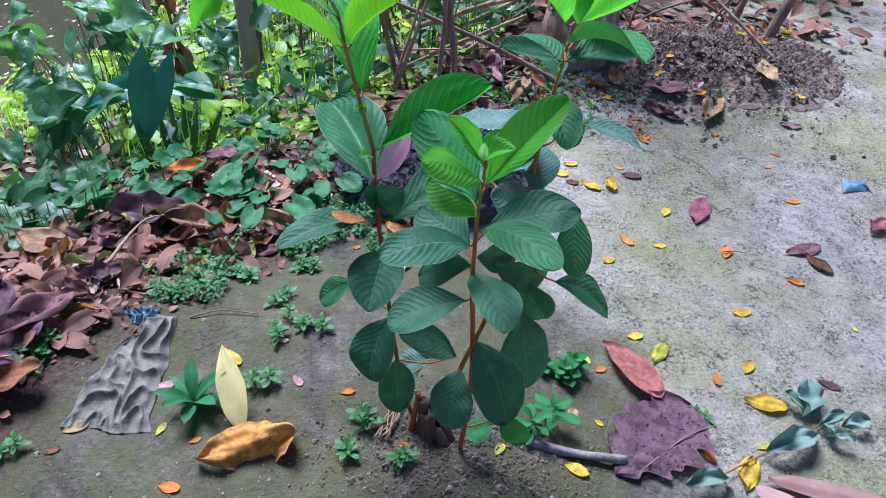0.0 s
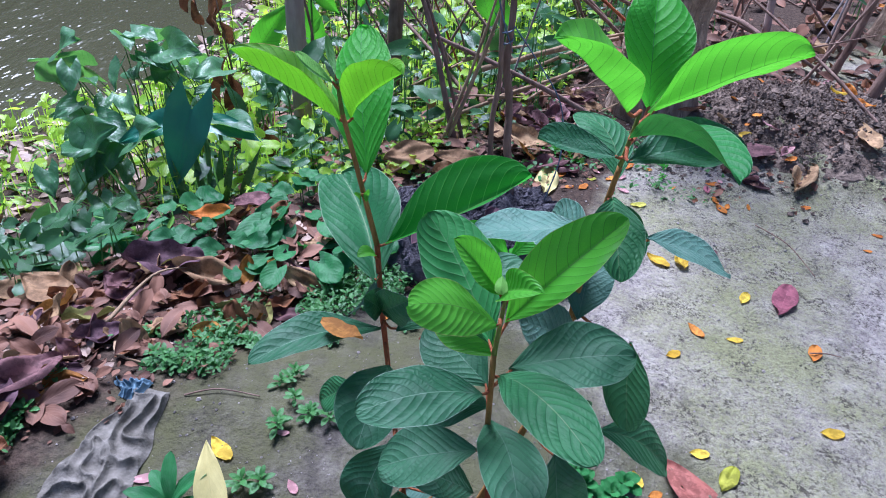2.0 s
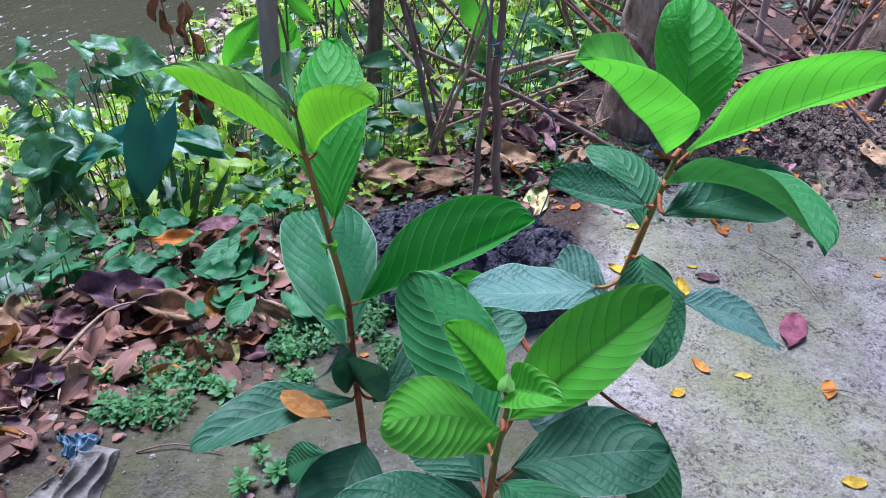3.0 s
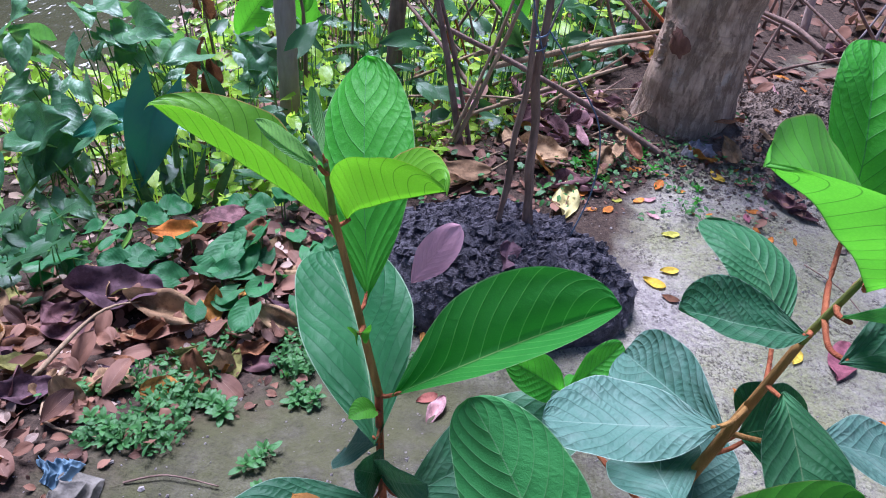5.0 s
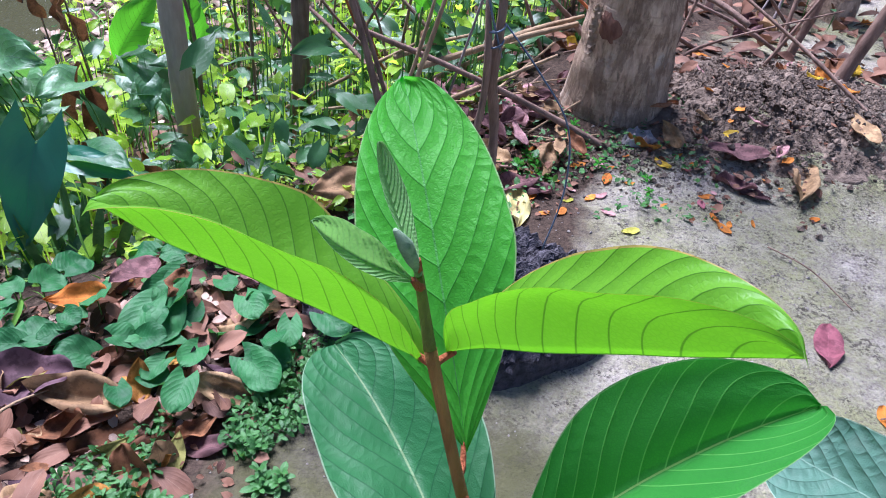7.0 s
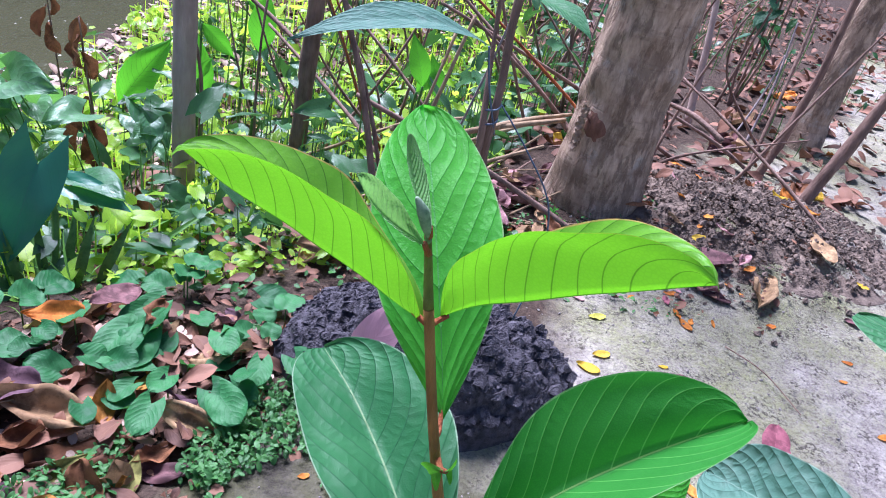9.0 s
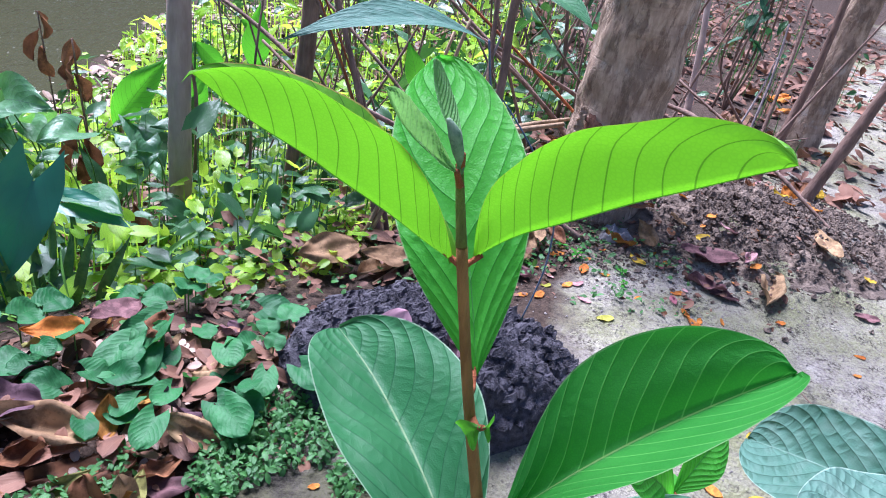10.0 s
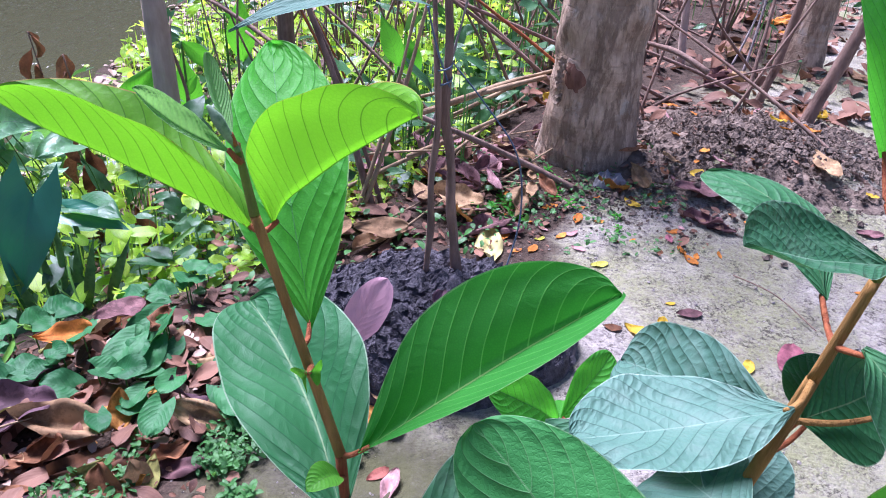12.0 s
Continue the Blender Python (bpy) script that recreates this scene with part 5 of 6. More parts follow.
# pennywort: round dark leaves one by one
for cx, cy, cr, cn, seed in ((-0.56, 1.29, 0.12, 13, 1), (-0.40, 1.32, 0.10, 11, 2), (-0.45, 1.50, 0.14, 16, 3), (-0.29, 1.40, 0.09, 9, 4), (-0.72, 1.38, 0.12, 11, 5), (-0.90, 1.42, 0.12, 9, 6)):
    t = empty("pennywort", (cx, cy, ground_z(cx, cy)), "patch of dark green round-leaved pennywort among fallen leaves", "weed", "pennywort patches")
    rng = random.Random(seed)
    for _ in range(cn):
        a, q = rng.random() * 6.283, cr * math.sqrt(rng.random())
        x, y = cx + q * math.cos(a), cy + q * math.sin(a)
        g = ground_z(x, y)
        h = rng.uniform(0.015, 0.06)
        s = rng.uniform(0.03, 0.056)
        b = Vector((x, y, g + h))
        v, f, uv = blade(b, b + Vector((math.cos(a) * s, math.sin(a) * s - 0.01, rng.gauss(0, 0.012))), (rng.gauss(0, 0.2), rng.gauss(-0.25, 0.2), 1), s * 1.15, 12, 0.05, "kidney", 12, 4, 0, 0.12, 0, a + seed)
        lf = part("leaf", mesh_of("leaf", v, f, penny, uv), t)
        rod("stalk", [(x, y, g - 0.004), (x, y, g + h * 0.5), tuple(b)], 0.0016, 0.0012, blade_stem, parent=lf, sides=5)

scatter("leaf_litter", "leaf litter at the water's edge, sunlight painted as pale colour", "leaf litter", bits_pale, 4500, on_bank(0.6, 1.85, -2.6, 0.0, 1.5, 5.0, 1.6, -0.45), 41, (0.02, 0.07), (0.0, 0.01), "oval", 0.8, 12, 0.6, stalk=False)
scatter("leaf_litter", "dry brown leaves under the trees", "leaf litter", bits, 1500, on_bank(-0.9, 0.95, -0.2, 3.4, 2.35, 7.0, 1.6, -0.5), 42, (0.03, 0.10), (0.0, 0.02), "oval", 0.7, 15, 0.5, stalk=False)

# tangle of thin twigs between the trees
rng = random.Random(19)
pieces = []
for _ in range(100):
    x, y = rng.uniform(-0.75, 1.5), rng.uniform(2.25, 4.6)
    if bank(x, y) < -0.25 or math.hypot(x - 0.44, y - 2.2) < 0.22:
        continue
    g = Vector((x, y, ground_z(x, y) - 0.01))
    a, h = rng.uniform(0, 6.283), rng.uniform(0.15, 0.9)
    e = g + Vector((math.cos(a) * rng.uniform(0.1, 0.6), math.sin(a) * rng.uniform(0.05, 0.3), h))
    m3 = g.lerp(e, 0.5) + Vector((rng.gauss(0, 0.05), rng.gauss(0, 0.05), rng.gauss(0, 0.04)))
    vv, ff = tube((g, m3, e), rng.uniform(0.003, 0.008), 0.002, 5, 0.3, x)
    pieces.append((vv, ff, [(0, 0)] * len(vv)))
v, f, uv = join(pieces)
tagged(new("brushwood", mesh_of("brushwood", v, f, twig_bark)), "tangle of thin dry brown twigs between the trees", "brushwood", kind="stuff")

# leafy shrub by the slim tree
shrub = empty("shrub", (1.22, 3.3, 0.0), "dark-leaved slender shrub beside the slim tree", "shrub")
rng = random.Random(23)
for k in range(4):
    top = Vector((1.2 + rng.gauss(0, 0.1), 3.3 + rng.gauss(0, 0.08), 0.75 + 0.1 * k))
    rod("stem", [(1.22, 3.3, -0.02), (1.2 + 0.03 * k, 3.3, 0.35), tuple(top)], 0.006, 0.003, twig_bark, parent=shrub, sides=6)
    for j in range(9):
        b = Vector((1.21, 3.3, 0.3)).lerp(top, j / 8)
        a = rng.uniform(0, 6.283)
        v, f, uv = blade(b, b + Vector((math.cos(a) * 0.09, math.sin(a) * 0.07, -0.06)), (math.cos(a), math.sin(a), 1), 0.045, 12, 0.08, "lance", 8, 3, 0, 0.1)
        part("leaf", mesh_of("leaf", v, f, mature, uv), shrub)

# ---- fallen leaves ----
MESHES = {}
WORDS = {"yellow": "yellow", "lime": "pale lime-yellow", "orange": "bright orange", "pink": "dull pink", "rust": "dry rust-brown", "maroon": "maroon",
         "red": "dull red spotted", "mauve": "dry mauve-brown", "tan": "dry tan", "plum": "dark plum-brown", "cream": "creamy yellow", "olive": "curled olive-green", "golden": "golden-brown"}
PICK = random.Random(77)


def leaf_mesh(material, variant, big):
    key = (material.name, variant, big)
    if key not in MESHES:
        if big:
            v, f, uv = blade((-0.5, 0, 0), (0.5, 0, 0), (0, 0, 1), 0.44 + 0.05 * (variant % 3), 5 + 6 * (variant % 4), -0.03 - 0.02 * (variant % 3), "oval", 20, 6, 0.0, 0.15 + 0.06 * variant, 0.10 + 0.05 * (variant % 2), variant * 3.1, 8, 0.0, 0.09)
        else:
            v, f, uv = blade((-0.5, 0, 0), (0.5, 0, 0), (0, 0, 1), 0.46 + 0.04 * (variant % 3), 6, -0.05, "oval", 10, 3, 0.0, 0.12, 0.10, variant * 2.3)
        low = min(p[2] for p in v)
        MESHES[key] = mesh_of("fallen_leaf", [(p[0], p[1], p[2] - low) for p in v], f, material, uv)
    return MESHES[key]


def ridge(x, y):
    """Height of the crumbled soil beside the tree."""
    q = math.hypot((x - 0.88) / 0.46, (y - 2.22) / 0.36)
    return 0.018 * (1 - q ** 2.4) ** 0.8 + 0.012 if q < 0.97 else 0.0


def heap_of(label, leaves):
    """Many small fallen leaves as one mesh, each keeping its own material."""
    verts, faces, uvs, which, mats = [], [], [], [], []
    for ob in leaves:
        me, m4 = ob.data, ob.matrix_basis
        if me.materials[0] not in mats:
            mats.append(me.materials[0])
        o = len(verts)
        verts += [m4 @ q.co for q in me.vertices]
        uv = [(0, 0)] * len(me.vertices)
        for q in me.loops:
            uv[q.vertex_index] = tuple(me.uv_layers[0].data[q.index].uv)
        uvs += uv
        faces += [tuple(k + o for k in q.vertices) for q in me.polygons]
        which += [mats.index(me.materials[0])] * len(me.polygons)
        bpy.data.objects.remove(ob)
    me = mesh_of("leaf_litter", verts, faces, mats[0], uvs)
    for m in mats[1:]:
        me.materials.append(m)
    me.polygons.foreach_set("material_index", which)
    return tagged(new("leaf_litter", me), label, "leaf litter", kind="stuff")


def fallen(x, y, deg, length, material, z=None, tilt=(0.0, 0.0), where="on packed earth", group="leaves fallen on the path"):
    """A fallen leaf lying on the ground."""
    ob = new("fallen_leaf", leaf_mesh(material, PICK.randrange(6), length > 0.055))
    e = 0.02
    nx, ny = (ground_z(x - e, y) - ground_z(x + e, y)) / (2 * e), (ground_z(x, y - e) - ground_z(x, y + e)) / (2 * e)
    ob.matrix_basis = Matrix.LocRotScale((x, y, (ground_z(x, y) + ridge(x, y) if z is None else z) + 0.001), Euler((-ny * 0.6 + tilt[0], nx * 0.6 + tilt[1], radians(deg))), (length,) * 3)
    word = WORDS[material.name.split("_")[0]]
    return tagged(ob, f"{word} fallen leaf lying {where}", "leaf", group)


for k in range(9):
    a = 0.9 * k
    rod("straw", ((-0.075 + 0.012 * math.cos(a), 0.60, ground_z(-0.07, 0.6) + 0.004 + 0.002 * k), (-0.06 + 0.01 * math.sin(a), 0.645, ground_z(-0.06, 0.65) + 0.008), (-0.05 + 0.02 * math.sin(a * 2), 0.70, ground_z(-0.05, 0.7) + 0.006)),
        0.0014, 0.0009, dead_wood, "thin pale dry straw lying by the sapling's foot", "straw", "straws by the sapling", sides=5)
fallen(0.647, 1.020, 4, 0.043, yellow)
fallen(0.407, 0.941, 4, 0.035, yellow)
fallen(0.448, 0.898, 58, 0.060, lime)
fallen(0.616, 0.868, 54, 0.042, yellow)
fallen(0.562, 1.369, 61, 0.043, yellow)
fallen(0.520, 1.239, 5, 0.035, yellow)
fallen(0.388, 1.169, 30, 0.034, yellow)
fallen(0.475, 1.553, 5, 0.023, yellow)
fallen(0.906, 1.446, 5, 0.042, orange)
fallen(0.244, 0.605, -15, 0.045, yellow)
fallen(0.113, 0.604, 63, 0.030, lime)
fallen(0.623, 0.782, -10, 0.079, yellow)
fallen(0.300, 0.716, -35, 0.019, yellow)
fallen(0.295, 0.866, -62, 0.030, yellow)
fallen(0.323, 0.845, 26, 0.027, orange)
fallen(0.800, 1.129, -20, 0.041, orange)
fallen(-0.426, 0.608, 70, 0.027, lime)
fallen(-0.448, 1.044, 36, 0.029, yellow)
fallen(-0.353, 0.760, -39, 0.056, yellow)
fallen(0.443, 1.250, -51, 0.046, orange)
fallen(0.673, 1.226, 69, 0.053, orange)
fallen(0.934, 1.668, -14, 0.027, orange)
fallen(0.547, 0.836, -89, 0.034, orange)
fallen(0.491, 0.669, -70, 0.037, orange)
fallen(-0.140, 0.691, 16, 0.026, orange)
fallen(-0.183, 1.172, 20, 0.019, orange)
fallen(-0.380, 0.503, -8, 0.035, orange)
fallen(-0.366, 0.587, 29, 0.020, orange)
fallen(0.890, 1.599, 5, 0.023, orange)
fallen(1.055, 1.702, 5, 0.020, orange)
fallen(0.784, 1.751, 6, 0.027, orange)
fallen(-0.039, 0.595, 3, 0.022, orange)
fallen(-0.271, 0.802, 4, 0.025, pink)
fallen(-0.227, 0.712, -49, 0.028, pink)
fallen(-0.446, 0.693, 17, 0.035, pink)
fallen(-0.576, 0.557, 31, 0.025, rust)
fallen(0.649, 1.381, 65, 0.120, maroon)
fallen(0.860, 1.245, 18, 0.097, mauve)
fallen(0.878, 1.196, -58, 0.076, rust)
fallen(1.084, 1.349, 42, 0.086, maroon)
fallen(0.503, 1.521, 5, 0.055, mauve)
fallen(0.764, 0.838, -26, 0.044, mauve)
fallen(-0.558, 0.603, 31, 0.044, tan)
fallen(0.251, 0.717, 68, 0.038, tan)
fallen(0.549, 0.633, 66, 0.073, yellow)
fallen(0.877, 0.991, -64, 0.020, lime)
fallen(0.592, 0.692, 23, 0.031, lime)
fallen(0.311, 1.513, -23, 0.049, yellow)
fallen(0.344, 1.555, 15, 0.041, yellow)
fallen(0.388, 1.465, -38, 0.060, yellow)
fallen(0.439, 1.471, -81, 0.058, yellow)
fallen(0.340, 1.475, -15, 0.036, rust)
fallen(0.359, 1.682, 16, 0.044, lime)
fallen(0.348, 1.868, 64, 0.048, orange)
fallen(0.291, 1.921, 17, 0.043, orange)
fallen(0.296, 1.795, 41, 0.036, orange)
fallen(0.340, 1.921, 70, 0.043, pink)
fallen(0.407, 1.970, -10, 0.034, orange)
fallen(0.492, 1.938, -54, 0.057, yellow)
fallen(0.246, 1.783, 16, 0.027, lime)
fallen(0.393, 1.174, -55, 0.022, yellow)
fallen(-0.462, 1.117, 27, 0.030, yellow)
fallen(-0.381, 1.141, 4, 0.086, mauve)
fallen(-0.440, 1.159, 95, 0.028, orange)
fallen(-0.624, 1.386, 15, 0.095, orange, z=ground_z(-0.624, 1.386) + 0.05, tilt=(0.5, 0.1), where="among pennywort", group="leaf litter on the bank")
fallen(-0.478, 1.411, 88, 0.085, rust, z=ground_z(-0.478, 1.411) + 0.055, tilt=(0.35, 0.3), where="among pennywort", group="leaf litter on the bank")
fallen(-0.552, 1.441, 66, 0.115, mauve, z=ground_z(-0.552, 1.441) + 0.06, tilt=(0.3, 0.35), where="among pennywort", group="leaf litter on the bank")
fallen(-0.109, 1.768, 42, 0.155, tan)
fallen(0.158, 1.821, -17, 0.116, mauve)
fallen(0.075, 1.910, -67, 0.119, tan)
fallen(0.128, 1.739, 86, 0.128, cream)
fallen(0.660, 1.997, 17, 0.032, yellow)
fallen(0.225, 2.134, 54, 0.088, tan)
fallen(0.706, 2.079, 17, 0.037, orange)
fallen(0.769, 1.909, 29, 0.040, orange)
fallen(0.789, 1.850, 62, 0.160, tan)
fallen(0.640, 1.854, -27, 0.092, mauve)
fallen(0.986, 2.005, -87, 0.120, tan)
fallen(0.570, 1.715, -64, 0.046, orange)
fallen(1.019, 1.806, -5, 0.067, mauve)
fallen(1.078, 1.929, -31, 0.037, yellow)
fallen(1.584, 2.909, -73, 0.146, tan)
fallen(1.175, 2.501, 55, 0.160, rust)
fallen(1.440, 3.612, -46, 0.156, rust)
fallen(1.569, 3.445, 22, 0.140, orange)
fallen(1.188, 3.099, 50, 0.160, tan)
fallen(1.031, 2.848, 43, 0.160, mauve)
fallen(0.397, 1.856, 2, 0.027, orange)
fallen(0.764, 2.546, 4, 0.045, orange)
fallen(1.101, 2.853, -91, 0.160, tan)
fallen(1.008, 2.792, 38, 0.160, mauve)
fallen(1.583, 3.583, 29, 0.152, orange)
fallen(1.519, 2.945, 5, 0.067, orange)
fallen(-0.245, 1.750, 64, 0.160, tan)
fallen(-0.158, 1.319, -59, 0.098, tan)
fallen(-0.090, 1.131, 35, 0.039, red)
fallen(-0.071, 1.100, 74, 0.065, pink)
fallen(-0.676, 1.319, 22, 0.120, plum)
fallen(-0.693, 1.246, -1, 0.148, olive)
fallen(-0.856, 1.210, -41, 0.139, tan)
fallen(-0.715, 1.147, -29, 0.160, mauve)
fallen(-0.571, 1.059, -0, 0.074, plum)
fallen(-0.489, 1.145, 27, 0.135, rust)
fallen(-0.657, 1.157, 13, 0.024, yellow)
fallen(0.473, 2.180, 7, 0.160, rust)
fallen(0.185, 1.733, 15, 0.032, orange)
fallen(0.223, 1.736, 50, 0.036, orange)
fallen(0.127, 1.814, 33, 0.154, mauve)
fallen(0.167, 1.790, 52, 0.037, orange)
fallen(0.260, 1.826, -38, 0.025, pink)
fallen(0.220, 1.921, 31, 0.035, rust)

fallen(0.495, 2.131, 8, 0.170, rust)
fallen(-0.235, 1.732, 40, 0.150, tan, z=ground_z(-0.235, 1.732) + 0.045, tilt=(0.5, 0.1), where="on weeds behind the mound", group="leaves on the mound")
fallen(-0.107, 1.749, 12, 0.120, tan, z=ground_z(-0.107, 1.749) + 0.045, tilt=(0.5, 0.1), where="on weeds behind the mound", group="leaves on the mound")
fallen(0.065, 1.884, -25, 0.130, tan, z=ground_z(0.065, 1.884) + 0.045, tilt=(0.4, 0.1), where="on weeds behind the mound", group="leaves on the mound")
fallen(0.667, 1.944, -15, 0.140, mauve)
fallen(-0.093, 1.249, -50, 0.110, golden)
fallen(-0.112, 0.622, 150, 0.055, golden, z=0.517, tilt=(0.2, 0.1), where="caught on a guava leaf", group="caught leaves")
v, f, uv = blade((-0.150, 1.285, 0.112), (-0.082, 1.335, 0.215), (0.05, -0.75, 0.65), 0.064, 8, 0.04, "oval", 24, 6, 0.0004, 0.06, 0.0, 3.7, 9)
tagged(new("fallen_leaf", mesh_of("fallen_leaf", v, f, rose, uv)), "dull pink leaf leaning on the dark soil mound", "leaf", "leaves on the mound")
fallen(0.0, 1.36, 85, 0.075, plum, z=0.135, tilt=(0.7, 0.0), where="on the soil mound", group="leaves on the mound")
fallen(0.07, 1.31, 10, 0.06, mauve, z=0.06, tilt=(0.7, 0.0), where="on the soil mound", group="leaves on the mound")
fallen(-0.09, 1.29, 110, 0.11, tan, z=0.02, tilt=(0.3, 0.0), where="at the mound's foot", group="leaves on the mound")

rng = random.Random(5)
LITTER = (rust, rust, golden, mauve, tan, plum, rust, tan, tan, rust, golden, olive)
n_litter = 0
while n_litter < 165:
    x, y = rng.uniform(-1.25, -0.2), rng.uniform(0.55, 1.5)
    s = bank(x, y) + 0.08 * noise.noise((x * 4, y * 4, 2))
    if 0.01 < s < 0.42 and rng.random() < 1.15 - 1.9 * s:
        fallen(x, y, rng.uniform(0, 360), 0.035 + 0.075 * rng.random() ** 1.5, rng.choice(LITTER), z=ground_z(x, y) + rng.random() * 0.022,
               tilt=(rng.gauss(0, 0.45), rng.gauss(0, 0.45)), where="in the leaf litter", group="leaf litter on the bank")
        n_litter += 1
for x, y, d, ln, m2, tx in ((-0.73, 0.72, 80, 0.16, plum, 0.5), (-0.70, 0.80, 60, 0.16, mauve, 0.2), (-0.78, 0.79, 100, 0.16, plum, 0.3), (-0.69, 0.66, 30, 0.12, rust, 0.1),
                            (-0.92, 1.12, 20, 0.17, tan, 0.5), (-0.84, 1.09, -20, 0.15, tan, 0.3), (-0.66, 1.22, 10, 0.17, plum, 0.2), (-0.56, 1.20, -5, 0.15, tan, 0.3)):
    fallen(x, y, d, ln, m2, z=ground_z(x, y) + 0.03, tilt=(tx, 0.1), where="on top of the litter", group="leaf litter on the bank")
heaped = []
for _ in range(66):
    x, y = rng.uniform(0.05, 1.3), rng.uniform(1.75, 2.7)
    if math.hypot(x - 0.44, y - 2.2) > 0.2 and -0.45 < bank(x, y) < 0.5 and rng.random() < 0.75:
        heaped.append(fallen(x, y, rng.uniform(0, 360), rng.uniform(0.025, 0.085), rng.choice((orange, rust, mauve, tan, pink, yellow, orange, rust)), tilt=(rng.gauss(0, 0.25), rng.gauss(0, 0.25)), where="among crumbled soil by the tree", group="leaves by the tree"))

for _ in range(44):
    x, y = rng.uniform(0.08, 0.75), rng.uniform(1.72, 2.1)
    if math.hypot(x - 0.43, y - 2.2) > 0.16 and bank(x, y) > -0.62 + 0.25 * rng.random():
        heaped.append(fallen(x, y, rng.uniform(0, 360), rng.uniform(0.018, 0.036), rng.choice((orange, orange, pink, rust, orange, pink, maroon, mauve)), tilt=(rng.gauss(0, 0.2), rng.gauss(0, 0.2)), where="among small weeds by the tree", group="leaves by the tree"))
for _ in range(46):
    x, y = rng.gauss(0.12, 0.13), rng.gauss(2.06, 0.14)
    if math.hypot(x - 0.43, y - 2.2) > 0.17 and y > 1.8:
        heaped.append(fallen(x, y, rng.uniform(0, 360), rng.uniform(0.05, 0.12), rng.choice((mauve, tan, rust, pink, tan, golden, mauve, pink)), z=ground_z(x, y) + rng.uniform(0.0, 0.05),
               tilt=(rng.gauss(0.3, 0.35), rng.gauss(0, 0.35)), where="heaped beside the tree's foot", group="leaves by the tree"))
heap_of("small orange, rust and mauve dry leaves heaped round the tree's foot", heaped)
for _ in range(26):
    x, y = rng.gauss(0.10, 0.16), rng.gauss(2.1, 0.15)
    a, ln = rng.gauss(0.5, 0.5), rng.uniform(0.10, 0.34)
    if math.hypot(x - 0.43, y - 2.2) > 0.2:
        dx, dy, z0 = math.cos(a) * ln / 2, math.sin(a) * ln / 2, rng.uniform(0.008, 0.05)
        stick(((x - dx, y - dy, ground_z(x - dx, y - dy) + 0.004), (x, y, ground_z(x, y) + z0 * 0.6), (x + dx, y + dy, ground_z(x + dx, y + dy) + z0)), rng.uniform(0.002, 0.0045), rng.choice((dead_wood, twig_bark, dead_wood)), "thin dry stalk lying in leaf litter")


def by_bits(rng):
    x, y = rng.uniform(-0.9, 1.3), rng.uniform(0.6, 2.6)
    s = bank(x, y)
    if (-0.08 < s < 0.5 and x < 0.1 and y < 1.6) or (y > 1.72 and x > 0.05 and -0.5 < s < 0.6 and noise.noise((x * 4, y * 4, 1)) > -0.1):
        return x, y


scatter("leaf_bits", "crumbled brown leaf bits and chaff on soil", "leaf litter", bits, 1700, by_bits, 31, (0.008, 0.032), (0.0, 0.006), "oval", 0.8, 10, 0.6, stalk=False)


def bank_top(rng):
    x, y = rng.uniform(-0.65, 0.2), rng.uniform(1.45, 2.4)
    if 0.0 < bank(x, y) < 0.75 and math.hypot((x + 0.015) / 0.27, (y - 1.435) / 0.18) > 1:
        return x, y


scatter("leaf_bits", "brown leaf bits and twigs behind the mound", "leaf litter", bits, 900, bank_top, 36, (0.01, 0.05), (0.0, 0.008), "oval", 0.8, 10, 0.5, stalk=False)
scatter("creeping_weed", "low green weeds behind the soil mound", "weeds", weed_leaf, 700, bank_top, 37, (0.010, 0.03), (0.004, 0.04), "oval", 0.7, 10, 0.55, stalk=False)


def far_path(rng):
    x, y = rng.uniform(0.8, 6), rng.uniform(2.5, 9)
    if bank(x, y) < 0.35:
        return x, y


def litter_bed(rng):
    x, y = rng.uniform(-1.25, -0.2), rng.uniform(0.55, 1.5)
    if 0.02 < bank(x, y) + 0.08 * noise.noise((x * 4, y * 4, 2)) < 0.45:
        return x, y


scatter("leaf_bits", "pale dry leaf bits and chaff on soil", "leaf litter", bits_pale, 700, litter_bed, 32, (0.006, 0.028), (0.0, 0.008), "oval", 0.8, 10, 0.6, stalk=False)
scatter("leaf_litter", "bed of older brown leaves under the litter", "leaf litter", bits, 700, litter_bed, 34, (0.03, 0.075), (0.0, 0.015), "oval", 0.7, 15, 0.5, stalk=False, nu=8, nv=3)
scatter("leaf_litter", "brown leaves strewn over the far path", "leaf litter", bits, 170, far_path, 35, (0.05, 0.13), (0.0, 0.01), "oval", 0.8, 15, 0.45, stalk=False, nu=6, nv=2)
scatter("leaf_litter", "brown leaf litter under the brushwood", "leaf litter", bits, 1800, on_bank(0.15, 1.3, -1.2, 2.5, 1.7, 5.5, 1.5, -0.3), 33, (0.03, 0.09), (0.0, 0.03), "oval", 0.7, 15, 0.5, stalk=False)

scatter("leaf_litter", "dry brown leaves strewn under the far trees", "leaf litter", bits, 2600, on_bank(-1.6, 0.5, 0.4, 4.2, 2.45, 7.0, 1.2, -0.3), 43, (0.03, 0.09), (0.0, 0.025), "oval", 0.7, 18, 0.5, stalk=False)
scatter("groundcover", "scattered green weeds under the far trees", "groundcover", cover_shade, 700, on_bank(-0.9, 0.5, 0.5, 3.2, 2.8, 7.5, 1.6, 0.12), 44, (0.03, 0.08), (0.02, 0.4), "lance", 0.5, 15, 0.45)

